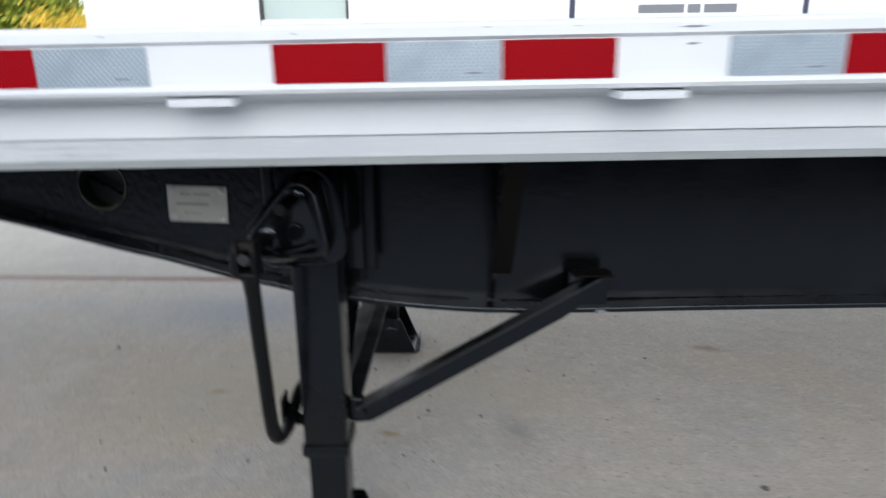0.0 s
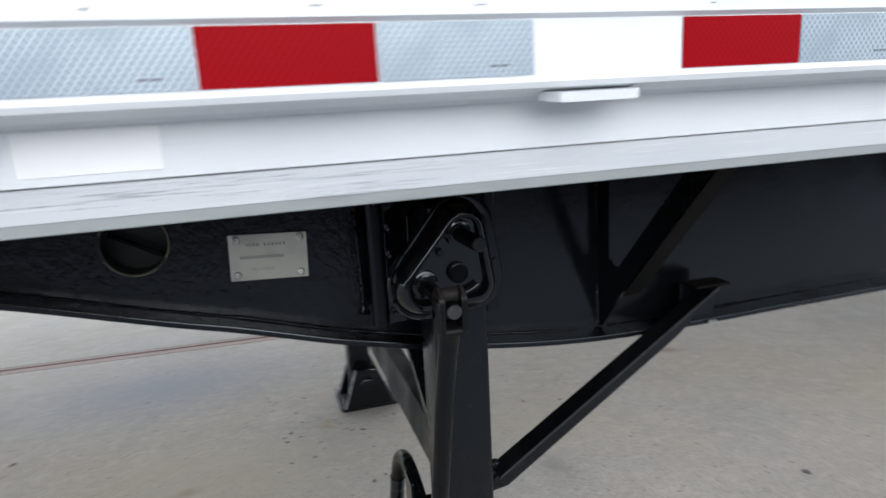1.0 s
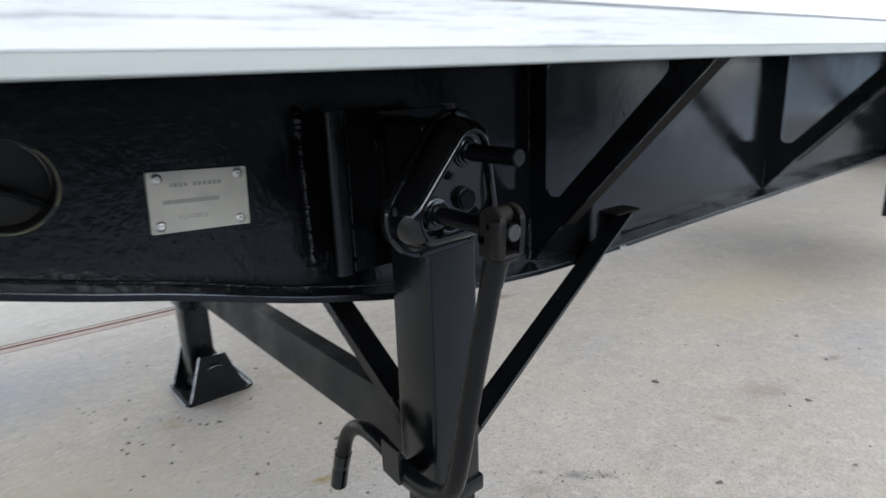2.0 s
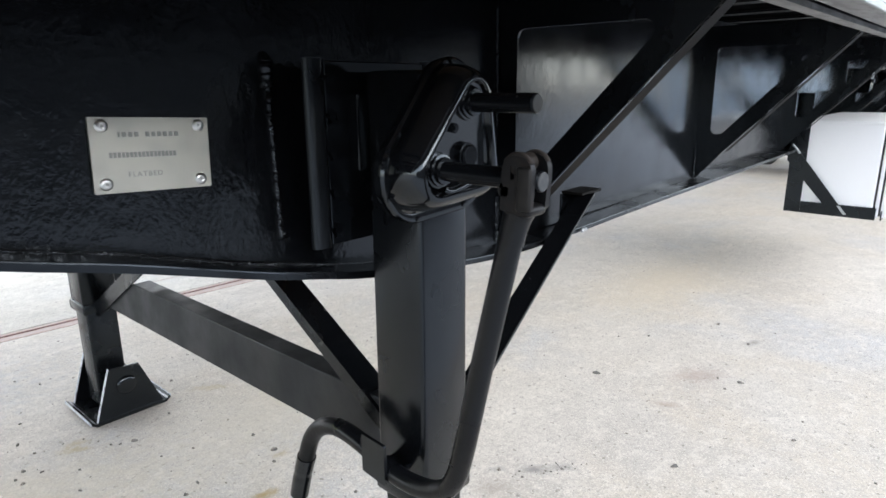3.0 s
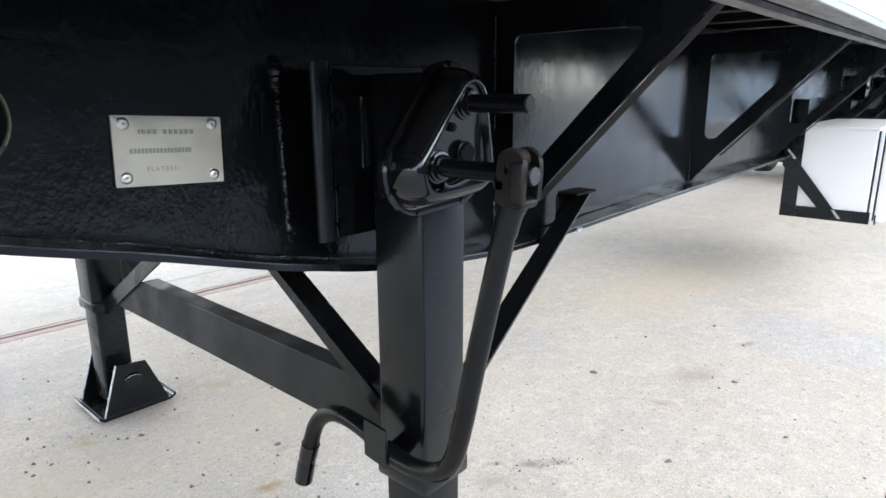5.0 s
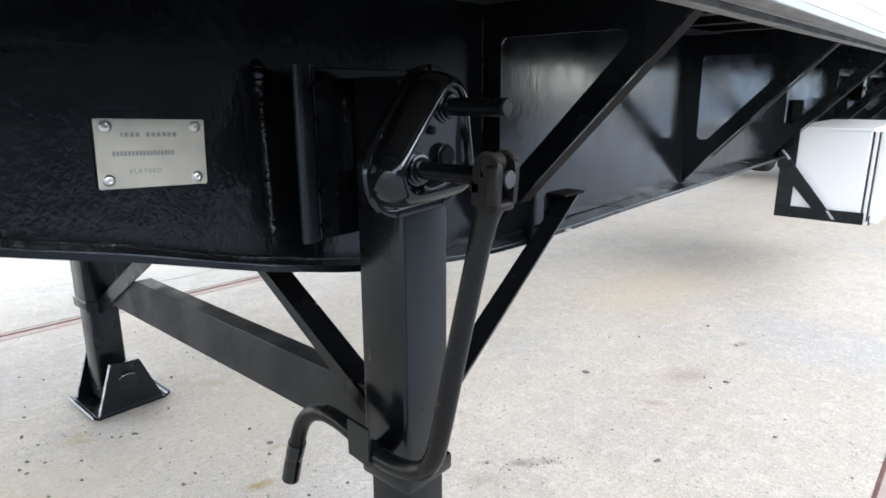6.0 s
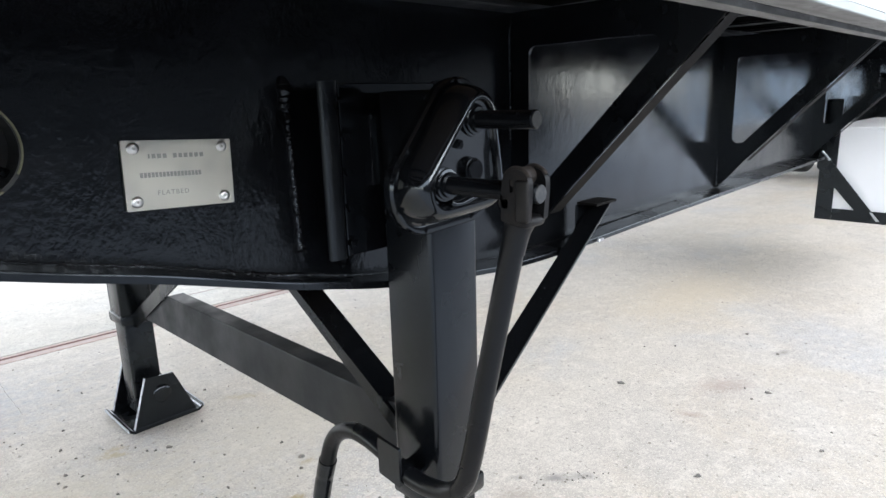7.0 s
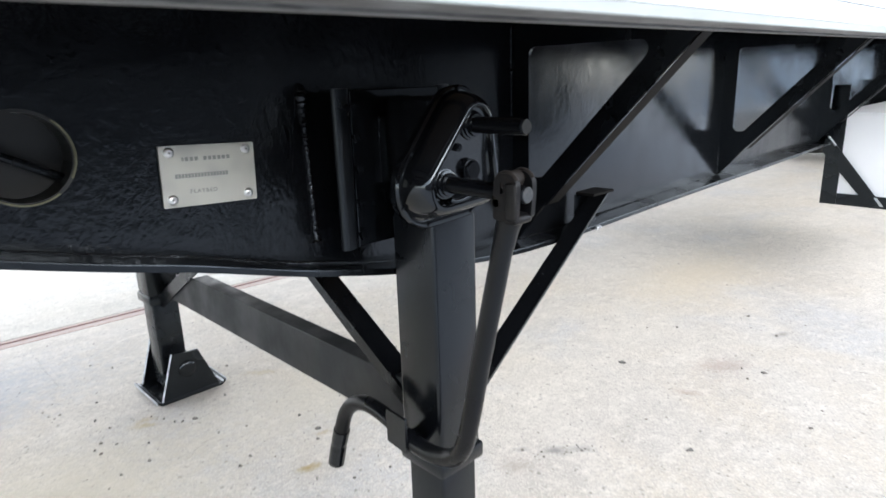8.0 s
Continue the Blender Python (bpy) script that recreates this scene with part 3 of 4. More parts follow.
# weld beads on the near web
rnd = random.Random(17)
fillet = [(p.x, p.y) for p in curve_points([(x, z + 0.0135, 0) for x, z in CURVE if -1.25 < x < 0.05], 10)]
bm = sweep([Vector((x, -0.002 + rnd.uniform(-.0006, .0006), z + rnd.uniform(-.0007, .0007))) for x, z in fillet], 0.0048, 9,
           lambda s: rnd.uniform(0.86, 1.10) * (1.0 if 0.28 < s < 0.6 else 0.62))
part("weld_bead", bm, WELD, near_beam, "rough black weld bead", True)
# spatter round the fillet and the bracket's weld
bm = bmesh.new()
for i in range(420):
    x, z = rnd.choice(fillet)
    r = rnd.choice((0.0010, 0.0014, 0.0018, 0.0024))
    if x > -0.5 or rnd.random() < 0.8 * abs(x + 0.68) / 0.4:
        continue
    c = Vector((x + rnd.uniform(-.01, .01), -abs(rnd.gauss(0, 0.010)) - 0.003, z - 0.0015))
    add_lathe(bm, [(-r * 0.5, r), (r * 0.35, r * 0.8), (r * 0.9, 0)], c, (0, 0, 1), 6)
for i in range(60):
    r = rnd.choice((0.0009, 0.0012, 0.0016))
    add_lathe(bm, [(-r * 0.5, r), (r * 0.35, r * 0.8), (r * 0.9, 0)], (-0.490 + rnd.gauss(0, 0.018), -0.001, rnd.choice((0.872, 0.95, 1.12)) + rnd.gauss(0, 0.022)), (0, -1, 0), 6)
tagged(part("weld_spatter", bm, WELD, near_beam, "scattered black weld spatter", True), "scattered black weld spatter", kind="stuff")
part("weld_bead", sweep([Vector((0.13 + 0.02 * i, -0.001, 0.7445 + random.uniform(-.0008, .0008))) for i in range(200)], 0.0038, 6, lambda s: random.uniform(0.7, 1.2)),
     WELD, near_beam, "thin weld bead", True)
part("weld_bead", bead((-0.487, -0.001, 0.872), (-0.490, -0.001, 1.163), 0.0060, 3, ((0.0, 1.2), (0.02, 0.7), (0.84, 0.9), (0.90, 1.1), (0.97, 1.0))),
     WELD, near_beam, "rough black weld bead", True)
part("weld_bead", bead((0.100, -0.001, 0.755), (0.100, -0.001, 0.86), 0.004, 4), WELD, near_beam, "rough black weld bead", True)
part("weld_bead", bead((0.100, -0.001, 1.02), (0.100, -0.001, 1.27), 0.004, 5), WELD, near_beam, "rough black weld bead", True)

# the round pipe through the web, with a bar across it
pipe = part("pipe", prism(disc(HOLE[0], HOLE[1], HOLE[2]), -0.0012, 0.30, "y", [disc(HOLE[0], HOLE[1], HOLE[2] - 0.005)]),
            HOLE_GREY, trailer, "short dark pipe through the beam")
for a0, a1 in ((-0.55, 0.85), (1.9, 2.75), (3.6, 5.3)):
    pts = [Vector((HOLE[0] + (HOLE[2] - 0.002) * math.cos(a0 + (a1 - a0) * i / 20), -0.0015, HOLE[1] + (HOLE[2] - 0.002) * math.sin(a0 + (a1 - a0) * i / 20))) for i in range(21)]
    part("rim", sweep(pts, 0.0014, 6), RIM_YELLOW, pipe, "bare yellowish pipe rim")
part("pipe_plate", prism(disc(HOLE[0], HOLE[1], HOLE[2] - 0.006), 0.05, 0.06, "y"), HOLE_GREY, pipe)
part("bar", sweep([Vector((HOLE[0] - 0.05, 0.03, HOLE[1] + 0.02)), Vector((HOLE[0] + 0.05, 0.03, HOLE[1] - 0.035))], 0.006, 8), BLACK, pipe)

# ---- cross-members, deck ----
bm = bmesh.new()
ya, yb = -0.60, 2 * CENTRE + 0.60
poly = [(-0.03, 0), (0.03, 0), (0.03, 0.006), (0.003, 0.009), (0.003, 0.079), (0.03, 0.082), (0.03, 0.088), (-0.03, 0.088),
        (-0.03, 0.082), (-0.003, 0.079), (-0.003, 0.009), (-0.03, 0.006)]
vs = [[bm.verts.new((px, y, pz)) for px, pz in poly] for y in (ya, yb)]
for i in range(12):
    bm.faces.new((vs[0][i], vs[0][(i + 1) % 12], vs[1][(i + 1) % 12], vs[1][i]))
bm.faces.new(vs[0])
bm.faces.new(vs[1])
cross = part("crossmember", bm, BLACK_DULL, trailer)
cross.location = (X0 + 0.12, 0, TOP + 0.0125)
for i in range(1, 47):
    again(cross, pose(X0 + 0.12 + 0.307 * i, 0, TOP + 0.0125), trailer)
width = (yb - ya - 0.02) / 16
board = part("deck_board", box((X0, -width / 2 + 0.001, 0), (X1, width / 2 - 0.001, 0.022), 0.002, 1), WOOD, trailer, "weathered oak deck board")
board.location = (0, ya + 0.01 + width / 2, TOP + 0.102)
for i in range(1, 16):
    again(board, pose(0, ya + 0.01 + width * (i + 0.5), TOP + 0.102), trailer)

# ---- side rails ----
UPPER = [(-0.605, 1.4215), (-0.690, 1.4210), (-0.745, 1.4165), (-0.7555, 1.4125), (-0.757, 1.4085), (-0.757, 1.3955), (-0.7505, 1.3915), (-0.7505, 1.3375),
         (-0.757, 1.3365), (-0.760, 1.3315), (-0.757, 1.3260), (-0.740, 1.3235), (-0.704, 1.3190), (-0.693, 1.3140), (-0.692, 1.2640),
         (-0.6910, 1.2632), (-0.6885, 1.2630), (-0.676, 1.2625), (-0.676, 1.312), (-0.605, 1.318)]
LOWER = [(-0.6885, 1.2620), (-0.692, 1.2605), (-0.692, 1.2310), (-0.6755, 1.2310), (-0.6755, 1.2620)]
EDGE = [(-0.6908, 1.2307), (-0.6908, 1.2198), (-0.6895, 1.2186), (-0.6865, 1.2186), (-0.6865, 1.2307)]
UNDER = [(-0.6863, 1.2287), (-0.6863, 1.2188), (-0.6445, 1.2188), (-0.6445, 1.2287)]
INNER = [(-0.6145, 1.2287), (-0.6145, 1.2195), (-0.5870, 1.2202), (-0.5850, 1.2215), (-0.5850, 1.2287)]
HANGER = [(-0.5980, 1.2290), (-0.5910, 1.2290), (-0.5910, 1.3170), (-0.5980, 1.3170)]

BACKING = [(-0.6735, 1.2300), (-0.6735, 1.3105), (-0.604, 1.3165), (-0.604, 1.3095), (-0.668, 1.3035), (-0.668, 1.2300)]


def mirrored(poly):
    return [(2 * CENTRE - y, z) for y, z in poly]


def side_rail(fix):
    rail = part("side_rail", prism(fix(UPPER), X0, X1, "x"), WHITE_RAIL, trailer, "white painted aluminium side rail")
    rail.location.z = -0.002
    part("rail_skirt", prism(fix(LOWER), X0, X1, "x"), WHITE_SCUFFED, rail, "scuffed white lower rail")
    part("rail_edge", prism(fix(EDGE), X0, X1, "x"), ALU_FACE, rail, "pale grey aluminium lower edge")
    part("rail_underside", prism(fix(UNDER), X0, X1, "x"), ALU_SHADED, rail, "stained bare aluminium underside, shade put into its colour")
    part("rail_lip", prism(fix(INNER), X0, X1, "x"), ALU_SHADED, rail, "bare grey inner lip past the groove")
    part("rail_hanger", prism(fix(HANGER), X0, X1, "x"), BLACK_DULL, rail, "black steel strip that carries the lip")
    part("rail_backing", prism(fix(BACKING), X0, X1, "x"), BLACK_DULL, rail, "black steel channel behind the rail")
    return rail


near_rail = side_rail(lambda p: p)
side_rail(mirrored)

# reflective tape: runs of three pieces, silver-red-silver and red-silver-red by turns
PIECE = 0.1555
tape = {}
for key, mat, label in (("r", TAPE_RED, "red reflective tape"), ("s", TAPE_SILVER, "silver-grey reflective tape with a lattice")):
    bm = box((0.0006, -0.0010, 0), (PIECE - 0.0006, 0.0, 0.0515), 0.0004, 1)
    tape[key] = part("reflective_tape", bm, mat, near_rail, label)
first = {"r": True, "s": True}
for start, run in ((-2.11, "srs"), (-1.492, "rsr"), (-0.874, "srs"), (-0.238, "rsr"), (0.377, "srs"), (0.995, "rsr"), (1.613, "srs"), (2.231, "rsr"),
                   (2.845, "srs"), (3.465, "rsr"), (4.085, "srs"), (4.705, "rsr"), (5.325, "srs"), (5.945, "rsr")):
    for i, key in enumerate(run):
        place = pose(start + PIECE * i, -0.7509, 1.3388)
        if first[key]:
            tape[key].matrix_basis, first[key] = place, False
        else:
            again(tape[key], place, near_rail)
        if key == "s" and -1.6 < start < 2.0:
            for k, w in ((0.108, 0.008), (0.118, 0.010)):
                mark = box((start + PIECE * i + k, -0.7523, 1.3475), (start + PIECE * i + k + w, -0.75185, 1.3498))
                part("tape_mark", mark, GREY_INK, near_rail, "small grey printed mark")

# strap clips under the rail's lip
poly = rounded([(-0.054, 0.0), (0.052, 0.0), (0.048, -0.040), (-0.042, -0.040)], 0.006, 3)
bm = prism(poly, -0.0048, 0.0048, "z", bevel=0.0015)
clip = part("strap_clip", bm, WHITE_RAIL, near_rail, "white painted strap clip")
clip.matrix_basis = pose(-0.342, -0.722, 1.3195, 6)
for i in (-5, -4, -3, -2, -1, 1, 2, 3, 4, 5, 6, 7, 8):
    again(clip, pose(-0.342 + 0.619 * i, -0.722, 1.3195, 6), near_rail)
m = Mat("white_sticker", (0.86, 0.86, 0.855), 0.25)
m.tint(m.ramp(m.noise(20, 3), 0.4, 0.7, 0, 0.3), (0.80, 0.81, 0.82))
part("sticker", box((-0.885, -0.6935, 1.2715), (-0.763, -0.6922, 1.3125), 0.0005, 1), m.m, near_rail, "blank white sticker")
m = Mat("black_scuff", (0.22, 0.225, 0.24), 0.8)
rnd = random.Random(21)


def scuff(x, z, w, h, y):
    poly = [(x + w * k + rnd.uniform(-.1, .1) * w, z + h * (0.5 + 0.5 * q) + rnd.uniform(-.15, .15) * h) for k, q in
            ((0, 0), (0.3, -0.8), (0.7, -1), (1, -0.2), (0.85, 0.7), (0.45, 1), (0.15, 0.6))]
    part("scuff", prism(poly, y - 0.0005, y + 0.0004, "y"), m.m, near_rail, "dark scuff mark")


scuff(0.310, 1.4010, 0.032, 0.0035, -0.7573)
scuff(0.320, 1.3800, 0.016, 0.0035, -0.7508)
for x, z, w in ((-0.47, 1.4030, 0.016), (-0.21, 1.4020, 0.012), (0.05, 1.4060, 0.010), (0.17, 1.4055, 0.008), (0.70, 1.4060, 0.012), (-0.62, 1.4040, 0.014), (-0.80, 1.4030, 0.012)):
    scuff(x, z, w * 0.8, 0.0013, -0.7573)
# ---- outriggers ----
OUT = [(0.0, 0.750), (-0.010, 0.752), (-0.105, 0.862), (-0.484, 1.264), (-0.510, 1.268), (-0.629, 1.268), (-0.629, TOP), (0.0, TOP)]
WINDOW = rounded([(-0.050, 1.226), (-0.050, 0.918), (-0.090, 0.922), (-0.352, 1.198), (-0.352, 1.226)][::-1], [0.018, 0.02, 0.012, 0.016, 0.018], 4)
bm = add_prism(bmesh.new(), OUT, -0.004, 0.004, "x", [WINDOW])
outrigger = part("outrigger", bm, BLACK, trailer, "black steel outrigger plate with a cut-out window")
lip = [(-0.107, 0.856), (-0.486, 1.2580), (-0.490, 1.2625), (-0.111, 0.8605)]
part("outrigger_flange", prism(lip, -0.004, 0.042, "x"), BLACK_FLAT, outrigger)
part("weld_bead", bead((-0.007, -0.003, 0.757), (-0.007, -0.003, 0.86), 0.004, 9), WELD, outrigger, "rough black weld bead")
outrigger.matrix_basis = pose(0.110, 0, 0)
for x in (1.370, 2.62, 3.87, 5.12, 6.38, 7.62, 8.86, 10.1):
    copy_thing(outrigger, pose(x, 0, 0))
turned = pose(0, 2 * CENTRE, 0, 0, 0, 180)
for x in (0.110, 1.370, 2.62, 3.87, 5.12, 6.38, 7.62, 8.86, 10.1):
    copy_thing(outrigger, pose(x, 0, 0) @ turned)

# spring hangers and air tank straps further back
for x in (4.45, 5.75, 6.95):
    h = part("hanger_bracket", prism(rounded([(x - 0.07, 1.0), (x + 0.07, 1.0), (x + 0.05, 1.18), (x - 0.05, 1.18)], 0.012, 3), -0.12, -0.004, "y", bevel=0.004),
             BLACK, trailer, "black steel hanger bracket")
    part("bolt_head", lathe([(0, 0), (0, 0.016), (0.012, 0.016), (0.012, 0)], (x, -0.12, 1.09), (0, -1, 0), 6), CUT_STEEL, h)

# ---- identification plate ----
plate = part("data_plate", prism(rounded([(-0.760, 0.9765), (-0.602, 0.9680), (-0.598, 1.0650), (-0.756, 1.0735)], 0.002, 2), -0.0055, -0.0012, "y"),
             PLATE, trailer, "brushed aluminium data plate with stamped lettering")
plate.location = (0.002, 0, 0.0085)
for x, z in ((-0.741, 1.062), (-0.613, 1.0555), (-0.745, 0.9880), (-0.617, 0.9805)):
    rivet = part("rivet", lathe([(0, 0.0085), (0.001, 0.0085), (0.003, 0.0065), (0.0038, 0.0035), (0.0034, 0.0022), (0.002, 0.0022), (0.002, 0)],
                                (x, -0.0055, z), (0, -1, 0), 16), RIVET, plate, "domed zinc rivet", True)
    part("rivet_core", lathe([(0, 0.002), (0.0006, 0.002), (0.0006, 0)], (x, -0.0075, z), (0, -1, 0), 8), STAMP, rivet)


def bars(x, z, widths, h, gap, y, mat, parent, slope=0.0):
    """Short bars in place of writing that cannot be read."""
    for w in widths:
        part("text_bar", box((x, y - 0.0006, z + slope * x), (x + w, y + 0.0002, z + h + slope * x)), mat, parent)
        x += w + gap


bars(-0.722, 1.0105, (0.0022, 0.005, 0.005, 0.005), 0.0062, 0.0028, -0.0058, STAMP, plate, -0.05)
bars(-0.687, 1.0105, (0.005,) * 6, 0.0062, 0.0028, -0.0058, STAMP, plate, -0.05)
bars(-0.736, 0.9840, (0.0036,) * 17, 0.0068, 0.0016, -0.0058, STAMP, plate, -0.05)
words = bpy.data.curves.new("stamped_word", "FONT")
words.body, words.size, words.extrude, words.space_character = "FLATBED", 0.0095, 0.0003, 1.25
words.materials.append(STAMP)
word = new("stamped_word", words)
word.parent = plate
word.matrix_basis = pose(-0.716, -0.0058, 0.9945, 90, 3, 0)

# ---- landing gear ----
LX, NEAR_Y, FAR_Y = -0.328, -0.163, 1.391
gear = thing("landing_gear", "black steel landing gear with two legs and a folded crank", "landing gear")


def leg(yc, drop):
    tube = part("leg", box((LX - 0.056, yc - 0.058, 0.415 - drop), (LX + 0.056, yc + 0.058, 1.135), 0.009, 3), BLACK, gear, "black square steel leg", True)
    part("inner_tube", box((LX - 0.049, yc - 0.051, 0.035), (LX + 0.049, yc + 0.051, 0.43 - drop), 0.007, 3), BLACK, tube, "", True)
    bm = box((LX - 0.061, yc - 0.063, 0.398 - drop), (LX + 0.061, yc + 0.063, 0.434 - drop), 0.006, 2)
    part("collar", bm, BLACK, tube, "", True)
    # sand shoe
    fx, fy = -0.303, yc - 0.006
    rim = [(-0.135, 0.016), (-0.118, 0.004), (0.118, 0.004), (0.135, 0.016), (0.135, 0.026), (0.114, 0.013), (-0.114, 0.013), (-0.135, 0.026)]
    foot = part("foot", prism([(fx + a, b) for a, b in rim], fy - 0.120, fy + 0.120, "y", bevel=0.001), BLACK, tube, "black steel foot plate with bare worn edges")
    for s in (-1, 1):
        lip = [(fx + s * 0.1375, 0.0150), (fx + s * 0.1200, 0.0145), (fx + s * 0.1210, 0.0175), (fx + s * 0.1380, 0.0275)]
        part("foot_lip", prism(lip, fy - 0.1195, fy + 0.1195, "y"), BRIGHT_EDGE, foot, "bare worn foot edge")
        y = fy + s * 0.107
        poly = [(fx - 0.112, 0.012), (fx + 0.112, 0.012), (fx + 0.044, 0.182), (fx - 0.056, 0.190)]
        part("foot_side", prism(poly, y - 0.004, y + 0.004, "y", bevel=0.001), BLACK, foot)
        part("pin_head", lathe([(0, 0), (0, 0.033), (0.004, 0.033), (0.008, 0.029), (0.0105, 0.018), (0.011, 0)], (fx - 0.004, y + s * 0.004, 0.118), (0, s, 0), 20),
             BLACK_GLOSS, foot, "", True)
        edge = [(fx - 0.1135, 0.014), (fx - 0.1105, 0.014), (fx - 0.0545, 0.190), (fx - 0.0575, 0.190)]
        part("foot_edge", prism(edge, y - 0.0046, y + 0.0046, "y"), BRIGHT_EDGE, foot, "bare worn plate edge")
    part("foot_pin", lathe([(-0.110, 0), (-0.110, 0.012), (0.110, 0.012), (0.110, 0)], (fx, fy, 0.118), (0, 1, 0), 12), BLACK, foot)
    return tube


leg(NEAR_Y, 0.0)
leg(FAR_Y, 0.020)

# brackets that bolt the legs to the beams
def mount(y0, s):
    yf = y0 + s * 0.083
    lo, hi = min(yf, yf - s * 0.008), max(yf, yf - s * 0.008)
    br = part("mount_bracket", box((-0.445, lo, 0.866), (-0.228, hi, 1.150), 0.002, 2), BLACK_GLOSS, gear, "black bolted leg bracket")
    for x, k in ((-0.479, 1), (-0.194, -1)):
        strip = rounded([(x, yf - s * 0.010), (x, yf + s * 0.003), (x + k * 0.034, yf + s * 0.003), (x + k * 0.034, yf - s * 0.010)], [0.002, 0.012, 0.010, 0.002], 7)
        part("bracket_flange", prism(strip, 0.864, 1.153, "z"), BLACK_STRIP, br, "", True)
    y1, y2 = sorted((y0, yf - s * 0.0085))
    part("standoff", box((-0.395, y1, 0.900), (-0.215, y2, 1.140), 0.004, 2), BLACK_DULL, br)
    for z in (1.124, 1.068, 1.011, 0.951, 0.889):
        part("bolt", lathe([(0, 0), (0, 0.013), (0.009, 0.013), (0.009, 0.007), (0.018, 0.007), (0.018, 0)], (-0.433, yf, z), (0, s, 0), 6), BLACK_GLOSS, br)
    part("bracket_rib", box((-0.401, min(yf, yf + s * 0.0225), 0.982), (-0.262, max(yf, yf + s * 0.0225), 1.102), 0.003, 2), BLACK_GLOSS, br)
    return br


mount(0.0, -1)
mount(2 * CENTRE, 1)

# cross beam between the legs
ya, yb = NEAR_Y + 0.058, FAR_Y - 0.058
bm = bmesh.new()
BX = -0.337
section = [(BX, 0.416), (BX + 0.064, 0.416), (BX + 0.064, 0.423), (BX + 0.008, 0.425), (BX + 0.008, 0.534), (BX + 0.052, 0.536), (BX + 0.052, 0.543), (BX, 0.543)]
near = [bm.verts.new((x, ya, z)) for x, z in section]
far = [bm.verts.new((x, 1.33 - (z - 0.416) * 2.44, z)) for x, z in section]
for i in range(8):
    bm.faces.new((near[i], near[(i + 1) % 8], far[(i + 1) % 8], far[i]))
bm.faces.new(near)
bm.faces.new(far)
bmesh.ops.bevel(bm, geom=[e for e in bm.edges if abs(e.verts[0].co.y - e.verts[1].co.y) > 0.5], offset=0.003, segments=2, profile=0.5, affect="EDGES")
part("cross_beam", bm, BLACK_BEAM, gear, "black steel channel between the legs")


def knee(low, slope, end, deep, wide, flare=0.0):
    """An angle bar from a leg up to the middle of the frame; low: where the lower edge of its upright side meets the leg."""
    x0, (y, z) = BX - 0.0085, low
    rise = abs(end - y) * slope
    side = [(y, z - flare), (y, z + deep), (end, z + deep + rise), (end, z + rise)]
    k = part("knee_brace", prism(side, x0, x0 + 0.007, "x"), BLACK, gear)
    flat = [(y, z + deep), (end, z + deep + rise), (end, z + deep - 0.007 + rise), (y, z + deep - 0.007)]
    part("knee_flange", prism(flat, x0 + 0.0072, x0 + wide, "x"), BLACK, k)
    return k


knee((NEAR_Y + 0.060, 0.478), 0.617, CENTRE - 0.02, 0.020, 0.058, 0.018)
knee((FAR_Y - 0.060, 0.363), 0.575, CENTRE + 0.02, 0.054, 0.030)
part("knee_hanger", box((BX - 0.0095, CENTRE - 0.05, 0.78), (BX + 0.002, CENTRE + 0.05, TOP + 0.0125), 0.002, 1), BLACK_DULL, gear)


